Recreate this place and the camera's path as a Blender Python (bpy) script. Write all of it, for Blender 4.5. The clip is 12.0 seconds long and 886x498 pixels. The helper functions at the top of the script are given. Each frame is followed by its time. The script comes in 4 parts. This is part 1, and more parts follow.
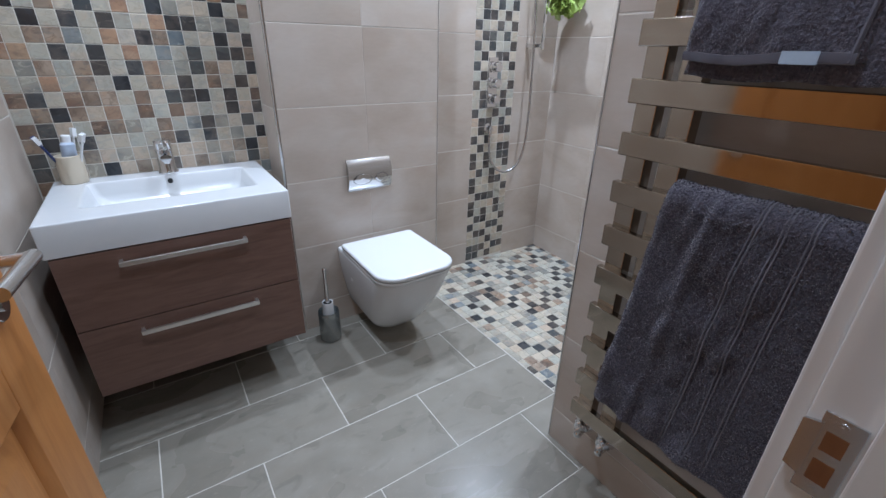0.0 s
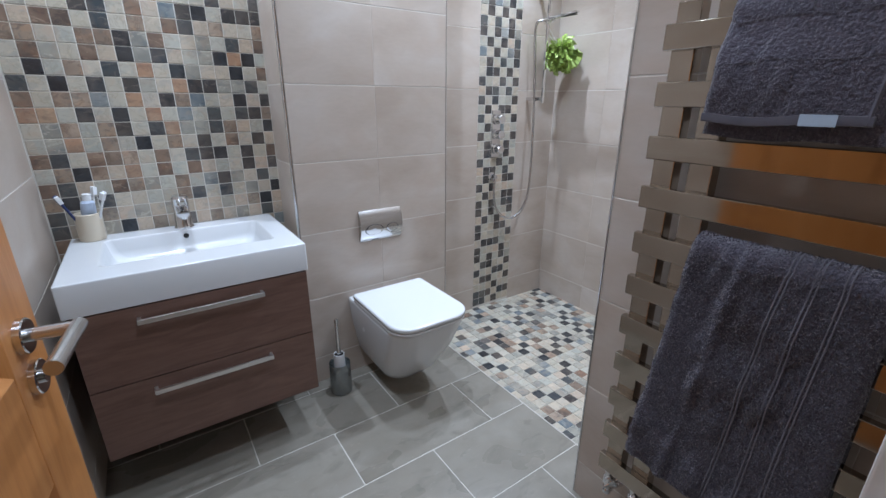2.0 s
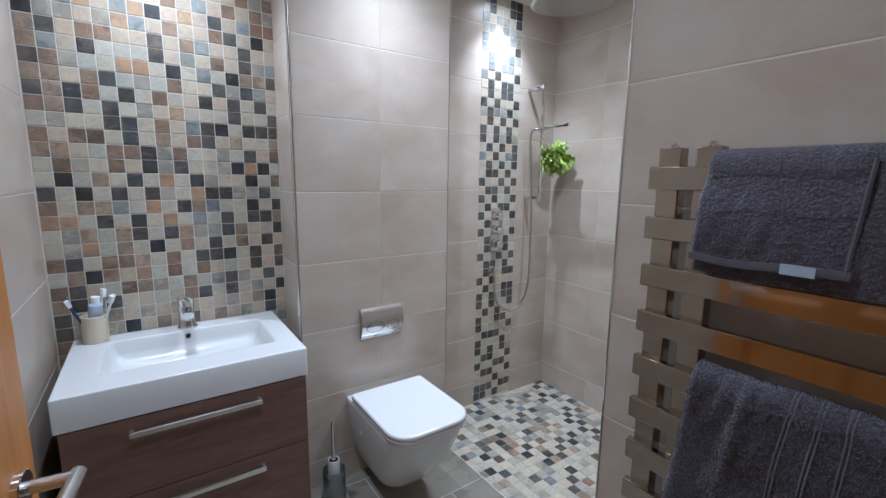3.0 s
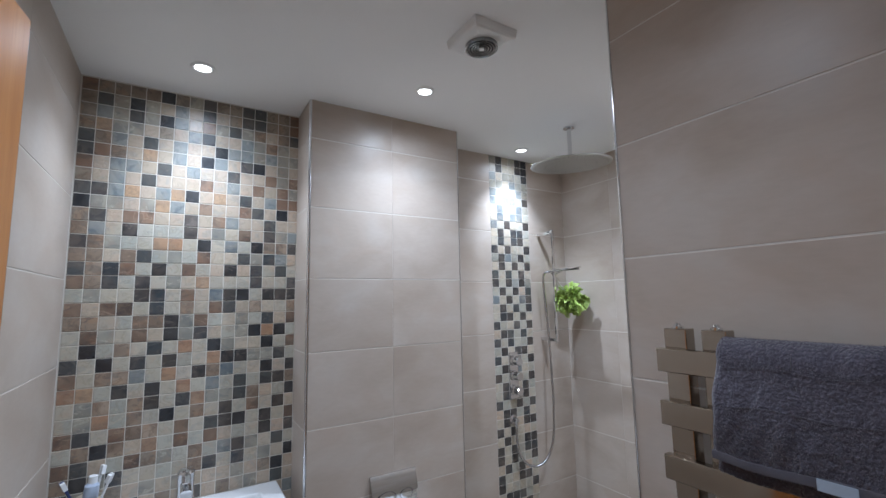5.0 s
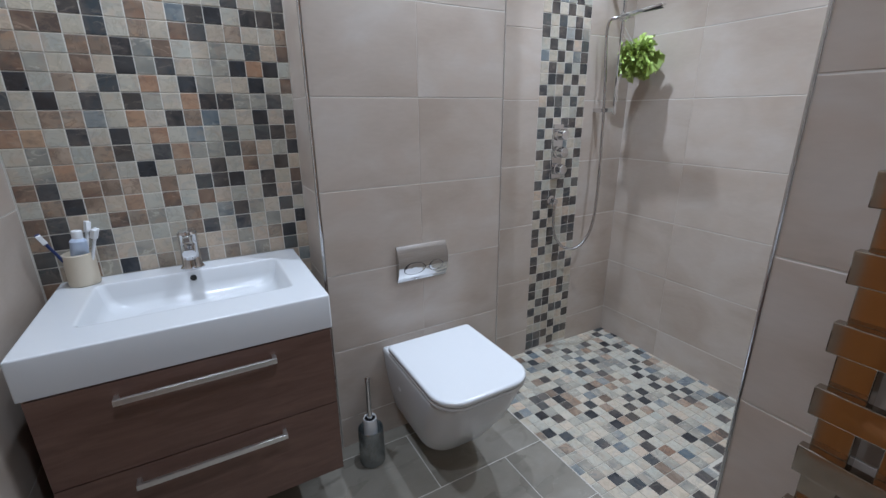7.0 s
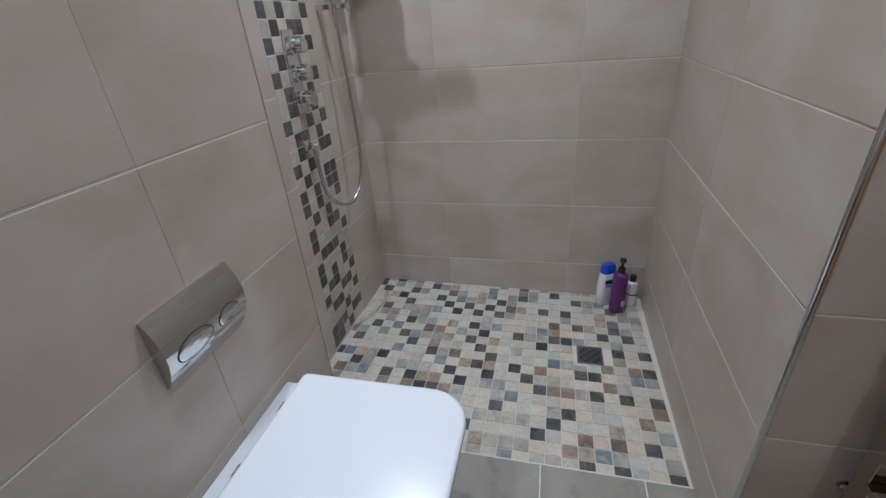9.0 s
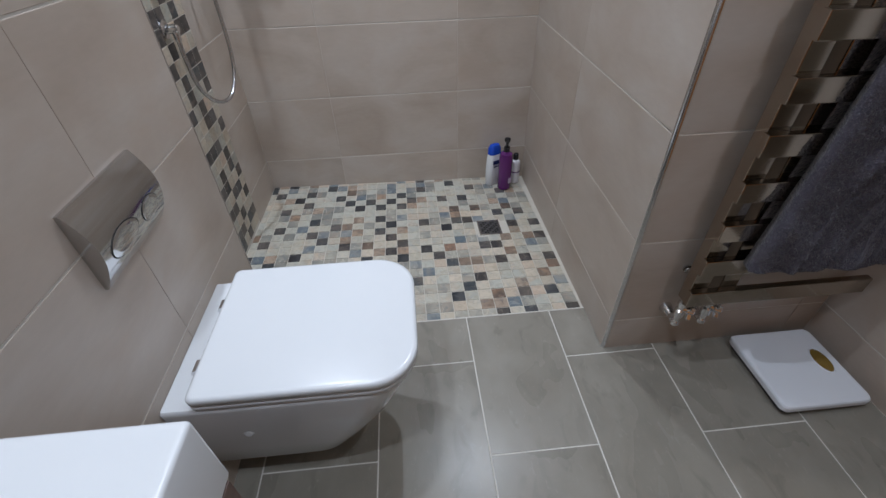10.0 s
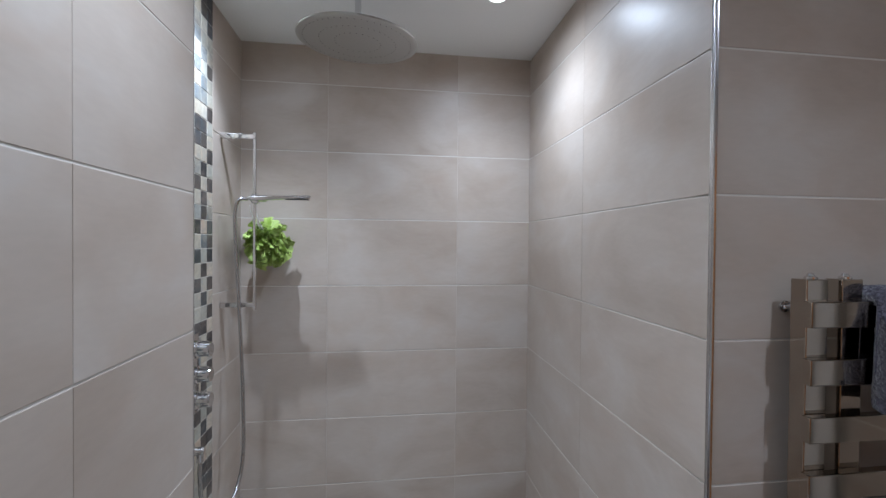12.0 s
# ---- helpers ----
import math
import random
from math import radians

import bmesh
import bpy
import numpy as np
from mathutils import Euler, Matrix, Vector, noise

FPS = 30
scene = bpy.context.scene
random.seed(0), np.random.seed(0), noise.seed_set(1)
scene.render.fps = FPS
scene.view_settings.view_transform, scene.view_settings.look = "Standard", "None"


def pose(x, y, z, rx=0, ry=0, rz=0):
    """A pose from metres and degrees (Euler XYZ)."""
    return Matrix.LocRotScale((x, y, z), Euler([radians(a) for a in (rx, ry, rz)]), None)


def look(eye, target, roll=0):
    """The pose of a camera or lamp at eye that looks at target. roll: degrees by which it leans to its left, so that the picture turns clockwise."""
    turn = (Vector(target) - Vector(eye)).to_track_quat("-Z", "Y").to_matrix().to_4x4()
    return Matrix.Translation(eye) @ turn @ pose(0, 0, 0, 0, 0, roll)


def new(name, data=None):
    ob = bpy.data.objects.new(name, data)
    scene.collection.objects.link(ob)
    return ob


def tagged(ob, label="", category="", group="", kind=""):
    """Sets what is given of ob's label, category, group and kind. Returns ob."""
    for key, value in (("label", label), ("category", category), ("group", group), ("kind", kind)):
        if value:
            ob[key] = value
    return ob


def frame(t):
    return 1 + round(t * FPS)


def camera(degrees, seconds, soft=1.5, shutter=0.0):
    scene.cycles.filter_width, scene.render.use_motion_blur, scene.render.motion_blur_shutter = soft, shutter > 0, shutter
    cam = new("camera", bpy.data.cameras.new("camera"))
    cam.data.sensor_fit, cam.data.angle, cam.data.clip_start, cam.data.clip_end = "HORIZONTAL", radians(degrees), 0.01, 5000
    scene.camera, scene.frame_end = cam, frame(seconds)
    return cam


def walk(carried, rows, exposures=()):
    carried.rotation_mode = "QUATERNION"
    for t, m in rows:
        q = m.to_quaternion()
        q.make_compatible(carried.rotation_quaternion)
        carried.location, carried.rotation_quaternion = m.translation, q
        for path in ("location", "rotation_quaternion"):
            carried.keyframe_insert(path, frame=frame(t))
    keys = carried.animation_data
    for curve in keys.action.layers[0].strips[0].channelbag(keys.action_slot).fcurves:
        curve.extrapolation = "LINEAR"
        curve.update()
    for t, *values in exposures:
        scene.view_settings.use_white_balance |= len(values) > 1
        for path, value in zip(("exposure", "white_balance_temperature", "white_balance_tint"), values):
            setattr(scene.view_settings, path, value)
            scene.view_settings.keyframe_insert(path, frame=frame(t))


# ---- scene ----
cam = camera(91.8, 12.0)
METRES, EYE, TILT, LEAN, TURN = 2.6, 1.45, 0.0, 0.0, -33.0
PATH = [
    (0, (0.39, 0.931, 1.245), (1.405, 2.438, 0.408), 1.1),
    (0.5, (0.35, 0.954, 1.223), (1.357, 2.467, 0.389), 0.2),
    (1, (0.335, 0.967, 1.199), (1.345, 2.481, 0.37), -0.1),
    (1.5, (0.327, 0.968, 1.214), (1.359, 2.482, 0.413), 0.2),
    (2, (0.328, 0.973, 1.273), (1.401, 2.528, 0.619), 0.2),
    (2.5, (0.322, 0.977, 1.333), (1.43, 2.571, 0.851), 0.7),
    (3, (0.321, 0.974, 1.389), (1.44, 2.6, 1.067), 0.7),
    (3.5, (0.325, 0.971, 1.439), (1.443, 2.621, 1.269), 0.5),
    (3.7, (0.326, 0.972, 1.459), (1.442, 2.629, 1.36), 0.6),
    (5.3, (0.376, 0.942, 1.543), (1.406, 2.637, 1.794), -1.2),
    (5.5, (0.383, 0.949, 1.547), (1.412, 2.646, 1.789), -1.1),
    (6, (0.395, 0.983, 1.414), (1.411, 2.705, 1.412), -0.9),
    (6.5, (0.435, 1.083, 1.328), (1.364, 2.803, 0.909), -0.0),
    (6.7, (0.445, 1.164, 1.277), (1.352, 2.867, 0.751), -0.6),
    (8.3, (0.688, 1.912, 1.297), (2.048, 3.092, 0.432), -3.6),
    (8.5, (0.668, 1.973, 1.231), (2.221, 2.916, 0.395), -5.4),
    (9, (0.649, 2.084, 1.2), (2.358, 2.552, 0.272), -4.6),
    (9.5, (0.581, 2.188, 1.16), (2.204, 2.261, -0.007), -5.1),
    (10, (0.532, 2.22, 1.14), (2.069, 2.106, -0.135), -1.7),
    (10.5, (0.539, 2.237, 1.236), (2.218, 2.071, 0.162), 0.6),
    (11, (0.549, 2.247, 1.335), (2.409, 2.052, 0.626), 1.0),
    (11.4, (0.566, 2.294, 1.465), (2.53, 2.091, 1.15), 1.9),
    (11.5, (0.552, 2.308, 1.471), (2.524, 2.064, 1.242), 0.9),
    (12, (0.552, 2.318, 1.526), (2.533, 2.047, 1.499), 0.5),
]
STOPS = [(0, 0.60, 6250, 10), (1.5, 0.60, 6250, 10), (2.5, 0.46, 6300, 10), (3.5, 0.26, 6350, 10), (5.5, 0.16, 6350, 10), (6, 0.12, 6380, 10), (6.5, 0.20, 6400, 10), (8.5, -0.06, 6500, 10), (10, 0.06, 6750, 11), (10.5, 0.13, 6600, 11), (11, 0.30, 6400, 10), (11.5, 0.26, 6300, 10), (12, 0.0, 6350, 10)]
walk(cam, [(t, look(eye, target, roll)) for t, eye, target, roll in PATH], STOPS)

# ---- world, lamps, exposure ----
world = bpy.data.worlds.new("world")
scene.world = world
world.use_nodes = True
world.node_tree.nodes["Background"].inputs[0].default_value = (0.6, 0.7, 0.9, 1)
world.node_tree.nodes["Background"].inputs[1].default_value = 0.02

CEIL = 2.4
DOWNLIGHTS = [(0.40, 2.67), (1.20, 2.43), (2.045, 2.785), (2.045, 1.925), (0.60, 1.47)]
LAMP_WATTS, LAMP_COLOUR = 57.0, (0.79, 0.93, 1.14)
BEAMS = [(0.55, 118), (0.50, 118), (0.95, 96), (0.50, 128), (0.27, 126)]
SPILLS = [0.17, 0.22, 0.09, 0.31, 0.22]
for (lx, ly), (share, cone), spill in zip(DOWNLIGHTS, BEAMS, SPILLS):
    for kind, part_share, angle in (("downlight_beam", share, cone), ("downlight_spill", spill, 172)):
        beam = bpy.data.lights.new(kind, "SPOT")
        beam.energy, beam.color, beam.spot_size, beam.spot_blend, beam.shadow_soft_size = LAMP_WATTS * part_share, LAMP_COLOUR, radians(angle), 1.0, 0.018
        new(kind, beam).matrix_world = pose(lx, ly, CEIL - 0.012)
# unseen fill lamp, added on the landing to brighten the door frame
for hx, hy in ((0.4, -0.2),):
    beam = bpy.data.lights.new("unseen_hall_fill", "SPOT")
    beam.energy, beam.color, beam.spot_size, beam.spot_blend, beam.shadow_soft_size = 26.0, (0.95, 0.95, 0.95), radians(150), 1.0, 0.04
    new("unseen_hall_fill", beam).matrix_world = pose(hx, hy, CEIL - 0.012)


# ---- materials ----
def nodes_of(name):
    m = bpy.data.materials.new(name)
    m.use_nodes = True
    return m, m.node_tree.nodes, m.node_tree.links, m.node_tree.nodes["Principled BSDF"]


def coords(n, l, spread=7.0):
    """Object coordinates, shifted for each object by its random value."""
    tc, info = n.new("ShaderNodeTexCoord"), n.new("ShaderNodeObjectInfo")
    mul, add = n.new("ShaderNodeMath"), n.new("ShaderNodeVectorMath")
    mul.operation, mul.inputs[1].default_value = "MULTIPLY", spread
    l.new(info.outputs["Random"], mul.inputs[0])
    l.new(tc.outputs["Object"], add.inputs[0])
    l.new(mul.outputs[0], add.inputs[1])
    return add.outputs[0], info.outputs["Random"]


def noise_tex(n, l, vec, scale, detail=3.0, stretch=None, distortion=0.0):
    t = n.new("ShaderNodeTexNoise")
    t.inputs["Scale"].default_value, t.inputs["Detail"].default_value, t.inputs["Distortion"].default_value = scale, detail, distortion
    if stretch:
        mp = n.new("ShaderNodeMapping")
        mp.inputs["Scale"].default_value = stretch
        l.new(vec, mp.inputs[0])
        vec = mp.outputs[0]
    l.new(vec, t.inputs["Vector"])
    return t.outputs["Fac"]


def ramp(n, l, fac, stops):
    r = n.new("ShaderNodeValToRGB")
    while len(r.color_ramp.elements) < len(stops):
        r.color_ramp.elements.new(0.5)
    for e, (p, c) in zip(r.color_ramp.elements, stops):
        e.position, e.color = p, (*c, 1)
    l.new(fac, r.inputs[0])
    return r.outputs[0]


def mixed(n, l, a, b, fac, how="MIX"):
    m = n.new("ShaderNodeMix")
    m.data_type, m.blend_type = "RGBA", how
    for sock, v in ((m.inputs[6], a), (m.inputs[7], b), (m.inputs[0], fac)):
        if isinstance(v, (int, float)):
            sock.default_value = v
        elif isinstance(v, tuple):
            sock.default_value = (*v, 1)
        else:
            l.new(v, sock)
    return m.outputs[2]


def bump(n, l, height, strength, distance, p):
    b = n.new("ShaderNodeBump")
    b.inputs["Strength"].default_value, b.inputs["Distance"].default_value = strength, distance
    l.new(height, b.inputs["Height"])
    l.new(b.outputs[0], p.inputs["Normal"])


def shade(c, k):
    return tuple(min(1.0, v * k) for v in c)


def plain(name, colour, rough=0.5, metal=0.0, vary=0.08, scale=30.0, relief=0.0, coat=0.0, sheen=0.0, stretch=None):
    """A surface whose colour, gloss and relief wander a little at two scales."""
    m, n, l, p = nodes_of(name)
    vec, rnd = coords(n, l)
    fine, wide = noise_tex(n, l, vec, scale, 4, stretch), noise_tex(n, l, vec, scale * 0.13, 2, stretch)
    c = mixed(n, l, shade(colour, 1 - vary), shade(colour, 1 + vary), fine)
    c = mixed(n, l, c, shade(colour, 1 - vary), wide)
    l.new(c, p.inputs["Base Color"])
    r = n.new("ShaderNodeMapRange")
    r.inputs["To Min"].default_value, r.inputs["To Max"].default_value = rough * 0.85, min(1, rough * 1.15)
    l.new(fine, r.inputs[0])
    l.new(r.outputs[0], p.inputs["Roughness"])
    p.inputs["Metallic"].default_value = metal
    p.inputs["Coat Weight"].default_value = coat
    p.inputs["Sheen Weight"].default_value = sheen
    if relief:
        bump(n, l, fine, 0.4, relief, p)
    return m


def big_tile(name, dark, mid, light, rough, streak):
    """A glazed tile with cloudy patches, faint streaks and its own tone."""
    m, n, l, p = nodes_of(name)
    vec, rnd = coords(n, l, 9.0)
    cloud = noise_tex(n, l, vec, 3.2, 3, (1, 1.7, 1), 0.6)
    fine = noise_tex(n, l, vec, 34, 6, streak)
    c = ramp(n, l, cloud, [(0.30, dark), (0.52, mid), (0.72, light)])
    c = mixed(n, l, c, ramp(n, l, fine, [(0.35, shade(mid, 0.88)), (0.7, shade(mid, 1.12))]), 0.16)
    blush = noise_tex(n, l, vec, 5.5, 4, (1, 1.4, 1), 1.0)
    c = mixed(n, l, c, (mid[0] * 0.94, mid[1] * 0.86, mid[2] * 0.80), ramp(n, l, blush, [(0.50, (0, 0, 0)), (0.70, (0.35,) * 3)]))
    tone = n.new("ShaderNodeMapRange")
    tone.inputs["To Min"].default_value, tone.inputs["To Max"].default_value = 0.97, 1.03
    l.new(rnd, tone.inputs[0])
    sc = n.new("ShaderNodeVectorMath")
    sc.operation = "SCALE"
    l.new(c, sc.inputs[0])
    l.new(tone.outputs[0], sc.inputs["Scale"])
    l.new(sc.outputs[0], p.inputs["Base Color"])
    r = n.new("ShaderNodeMapRange")
    r.inputs["To Min"].default_value, r.inputs["To Max"].default_value = rough * 0.8, rough * 1.3
    l.new(cloud, r.inputs[0])
    l.new(r.outputs[0], p.inputs["Roughness"])
    p.inputs["Specular IOR Level"].default_value = 0.42
    bump(n, l, fine, 0.06, 0.0006, p)
    return m


def stained_tile(name, dark, mid, light, rough, streak):
    """The floor's tile: as the wall's, with small smudges and pale scuffs."""
    m = big_tile(name, dark, mid, light, rough, streak)
    n, l = m.node_tree.nodes, m.node_tree.links
    p = n["Principled BSDF"]
    under = p.inputs["Base Color"].links[0].from_socket
    vec, rnd = coords(n, l, 17.0)
    smudge, scuff, mottle = noise_tex(n, l, vec, 7, 5, (1, 1.8, 1), 1.5), noise_tex(n, l, vec, 26, 6, (1, 2.2, 1), 1.8), noise_tex(n, l, vec, 12, 6)
    c = mixed(n, l, under, shade(dark, 0.72), ramp(n, l, smudge, [(0.56, (0, 0, 0)), (0.70, (0.60,) * 3)]))
    c = mixed(n, l, c, shade(light, 1.35), ramp(n, l, scuff, [(0.62, (0, 0, 0)), (0.72, (0.35,) * 3)]))
    c = mixed(n, l, c, mixed(n, l, shade(mid, 0.66), shade(mid, 1.34), mottle), 0.42)
    l.new(c, p.inputs["Base Color"])
    return m


def mosaic_tile(name, colours, vein, amount, tints=((0.30, 0.20, 0.14), (0.09, 0.10, 0.11))):
    """A small stone tile: its tone by the object, with clouds, veins and pits across it."""
    m, n, l, p = nodes_of(name)
    vec, rnd = coords(n, l, 31.0)
    base = ramp(n, l, rnd, [(i / max(1, len(colours) - 1), c) for i, c in enumerate(colours)])
    wide, cloud = noise_tex(n, l, vec, 9, 2, None, 0.8), noise_tex(n, l, vec, 24, 3, None, 2.0)
    c = mixed(n, l, base, vein, ramp(n, l, wide, [(0.42, (0, 0, 0)), (0.66, (amount,) * 3)]))
    blotch, smear = noise_tex(n, l, vec, 13, 4, (1.4, 1, 1), 0.7), noise_tex(n, l, vec, 17, 5, (1, 1.6, 1), 1.1)
    c = mixed(n, l, c, tints[0], ramp(n, l, blotch, [(0.52, (0, 0, 0)), (0.66, (0.62 * amount,) * 3)]))
    c = mixed(n, l, c, tints[1], ramp(n, l, smear, [(0.53, (0, 0, 0)), (0.64, (0.75 * amount,) * 3)]))
    c = mixed(n, l, c, shade(vein, 0.60), ramp(n, l, cloud, [(0.50, (0, 0, 0)), (0.60, (amount * 0.6,) * 3), (0.66, (0, 0, 0))]))
    line = noise_tex(n, l, vec, 22, 6, (1, 2.1, 1), 1.2)
    c = mixed(n, l, c, shade(vein, 1.5), ramp(n, l, line, [(0.60, (0, 0, 0)), (0.66, (amount * 0.6,) * 3), (0.72, (0, 0, 0))]))
    l.new(c, p.inputs["Base Color"])
    r = n.new("ShaderNodeMapRange")
    r.inputs["To Min"].default_value, r.inputs["To Max"].default_value = 0.22, 0.48
    l.new(cloud, r.inputs[0])
    l.new(r.outputs[0], p.inputs["Roughness"])
    bump(n, l, cloud, 0.35, 0.0016, p)
    return m


def wood(name, dark, mid, light, rough, along, scale=9.0, contrast=1.0):
    m, n, l, p = nodes_of(name)
    vec, rnd = coords(n, l, 5.0)
    grain = noise_tex(n, l, vec, scale, 6, along, 1.1)
    pores = noise_tex(n, l, vec, scale * 9, 3, along)
    c = ramp(n, l, grain, [(0.5 - 0.2 * contrast, dark), (0.5, mid), (0.5 + 0.22 * contrast, light)])
    c = mixed(n, l, c, dark, ramp(n, l, pores, [(0.5, (0, 0, 0)), (0.75, (0.35,) * 3)]))
    l.new(c, p.inputs["Base Color"])
    p.inputs["Roughness"].default_value = rough
    bump(n, l, pores, 0.15, 0.0006, p)
    return m


WALL_TILE = big_tile("beige_wall_tile", (0.405, 0.330, 0.270), (0.475, 0.405, 0.345), (0.525, 0.468, 0.418), 0.37, (1, 3, 1))
FLOOR_TILE = stained_tile("grey_floor_tile", (0.170, 0.153, 0.124), (0.243, 0.221, 0.184), (0.312, 0.288, 0.249), 0.27, (1, 1, 1))
GROUT = plain("wall_grout", (0.67, 0.64, 0.59), 0.85, relief=0.0005, scale=200)
FLOOR_GROUT = plain("floor_grout", (0.62, 0.585, 0.53), 0.85, relief=0.0005, scale=200)
WALL_MOSAIC_GROUT = plain("wall_mosaic_grout", (0.68, 0.65, 0.59), 0.85, relief=0.0005, scale=200)
MOSAIC_GROUT = plain("mosaic_grout", (0.56, 0.515, 0.44), 0.85, relief=0.0005, scale=200)
STONE = {
    "K": mosaic_tile("black_stone", [(0.010, 0.010, 0.012), (0.030, 0.028, 0.030), (0.016, 0.020, 0.026)], (0.10, 0.095, 0.09), 0.6, ((0.05, 0.035, 0.03), (0.05, 0.06, 0.07))),
    "D": mosaic_tile("charcoal_stone", [(0.022, 0.023, 0.026), (0.075, 0.068, 0.060), (0.036, 0.033, 0.032), (0.050, 0.062, 0.070), (0.095, 0.10, 0.095)], (0.17, 0.14, 0.12), 0.7, ((0.10, 0.072, 0.055), (0.025, 0.028, 0.034))),
    "B": mosaic_tile("slate_blue_stone", [(0.085, 0.118, 0.140), (0.20, 0.225, 0.235), (0.125, 0.155, 0.175), (0.28, 0.30, 0.29)], (0.36, 0.35, 0.31), 0.6, ((0.33, 0.27, 0.20), (0.06, 0.09, 0.12))),
    "G": mosaic_tile("grey_stone", [(0.27, 0.262, 0.225), (0.37, 0.35, 0.295), (0.215, 0.212, 0.19), (0.32, 0.29, 0.24)], (0.46, 0.42, 0.34), 0.65, ((0.36, 0.26, 0.19), (0.15, 0.165, 0.17))),
    "C": mosaic_tile("cream_stone", [(0.52, 0.465, 0.375), (0.44, 0.435, 0.375), (0.57, 0.475, 0.37), (0.49, 0.47, 0.40), (0.39, 0.39, 0.34), (0.54, 0.41, 0.31)], (0.45, 0.38, 0.28), 0.55, ((0.50, 0.34, 0.24), (0.33, 0.33, 0.31))),
    "T": mosaic_tile("tan_stone", [(0.36, 0.265, 0.19), (0.25, 0.20, 0.155), (0.42, 0.32, 0.24), (0.30, 0.255, 0.20)], (0.16, 0.105, 0.075), 0.7, ((0.42, 0.25, 0.15), (0.16, 0.145, 0.13))),
    "R": mosaic_tile("rust_brown_stone", [(0.135, 0.090, 0.068), (0.20, 0.130, 0.094), (0.085, 0.066, 0.056), (0.26, 0.155, 0.105)], (0.34, 0.25, 0.18), 0.65, ((0.30, 0.155, 0.09), (0.07, 0.062, 0.058))),
    "O": mosaic_tile("orange_stone", [(0.44, 0.255, 0.145), (0.35, 0.20, 0.13), (0.50, 0.33, 0.20)], (0.28, 0.21, 0.16), 0.6, ((0.52, 0.38, 0.26), (0.22, 0.13, 0.09))),
}
CERAMIC = plain("white_ceramic", (0.64, 0.65, 0.66), 0.22, vary=0.01, coat=0.25)
GLOSS_WHITE = plain("white_gloss_paint", (0.82, 0.82, 0.81), 0.3, vary=0.03, scale=18, relief=0.0004)
CEILING_PAINT = plain("matt_ceiling_paint", (0.86, 0.855, 0.845), 0.85, vary=0.02, relief=0.0004, scale=60)
HALL_PAINT = plain("matt_cream_paint", (0.62, 0.58, 0.52), 0.85, vary=0.03, relief=0.0004, scale=60)
CARPET = plain("brown_carpet", (0.17, 0.135, 0.105), 0.95, vary=0.25, relief=0.004, scale=220)
CHROME = plain("polished_chrome", (0.72, 0.72, 0.73), 0.07, 1.0, vary=0.02)
SATIN = plain("satin_nickel", (0.60, 0.60, 0.60), 0.26, 1.0, vary=0.04)
PLATE_CHROME = plain("plate_chrome", (0.58, 0.58, 0.585), 0.10, 1.0, vary=0.03)
DARK_CHROME = plain("dark_chrome", (0.30, 0.30, 0.30), 0.16, 1.0, vary=0.1)
TRIM = plain("silver_tile_trim", (0.64, 0.64, 0.65), 0.19, 1.0, vary=0.0)
RAIL_METAL = plain("bronze_tinted_chrome", (0.42, 0.365, 0.31), 0.08, 1.0, vary=0.04, scale=8)
ALUMINIUM = plain("brushed_aluminium", (0.80, 0.79, 0.78), 0.34, 1.0, vary=0.02, stretch=(1, 12, 12))
CABINET = wood("brown_wood_laminate", (0.115, 0.062, 0.047), (0.155, 0.087, 0.067), (0.195, 0.115, 0.088), 0.36, (1.2, 1, 9), 5.0, 1.3)
PINE = wood("varnished_pine", (0.47, 0.175, 0.042), (0.58, 0.24, 0.070), (0.65, 0.30, 0.105), 0.38, (9, 9, 0.8), 3.2, 1.4)
# pine made darker, so the hole's shade is in the colour
SHADED_KEEP_WOOD = wood("shaded_keep_wood", (0.16, 0.06, 0.02), (0.22, 0.085, 0.03), (0.27, 0.11, 0.04), 0.5, (9, 9, 0.8), 3.2, 1.2)
# near-black colour that stands in for shade inside holes, gaps and slots
RECESS_SHADE = plain("recess_shade", (0.02, 0.02, 0.02), 0.7)
RUBBER = plain("black_rubber", (0.02, 0.02, 0.022), 0.5)


def terry(name, colour):
    m, n, l, p = nodes_of(name)
    vec, rnd = coords(n, l)
    loops, patch = noise_tex(n, l, vec, 205, 4), noise_tex(n, l, vec, 26, 4)
    c = ramp(n, l, loops, [(0.34, shade(colour, 0.55)), (0.51, colour), (0.68, shade(colour, 1.7))])
    c = mixed(n, l, c, mixed(n, l, shade(colour, 0.5), shade(colour, 1.7), patch), 0.4)
    l.new(c, p.inputs["Base Color"])
    p.inputs["Roughness"].default_value, p.inputs["Sheen Weight"].default_value, p.inputs["Sheen Roughness"].default_value = 0.95, 0.45, 0.4
    bump(n, l, loops, 0.9, 0.007, p)
    return m


TERRY = terry("dark_grey_terry", (0.090, 0.083, 0.108))
BAND = plain("towel_band_weave", (0.095, 0.089, 0.112), 0.8, vary=0.2, scale=400, relief=0.001, sheen=0.3)
PIPING = plain("towel_band_ribs", (0.145, 0.138, 0.165), 0.75, vary=0.2, scale=400, relief=0.001, sheen=0.3)
LABEL_CLOTH = plain("pale_blue_satin", (0.40, 0.49, 0.60), 0.5, vary=0.1, scale=300)
CREAM_POT = plain("cream_ceramic", (0.62, 0.54, 0.42), 0.35, vary=0.06, scale=25, coat=0.2)
WHITE_PLASTIC = plain("white_plastic", (0.78, 0.79, 0.80), 0.25, vary=0.02)
BLUE_PLASTIC = plain("blue_plastic", (0.01, 0.07, 0.48), 0.25, vary=0.05)
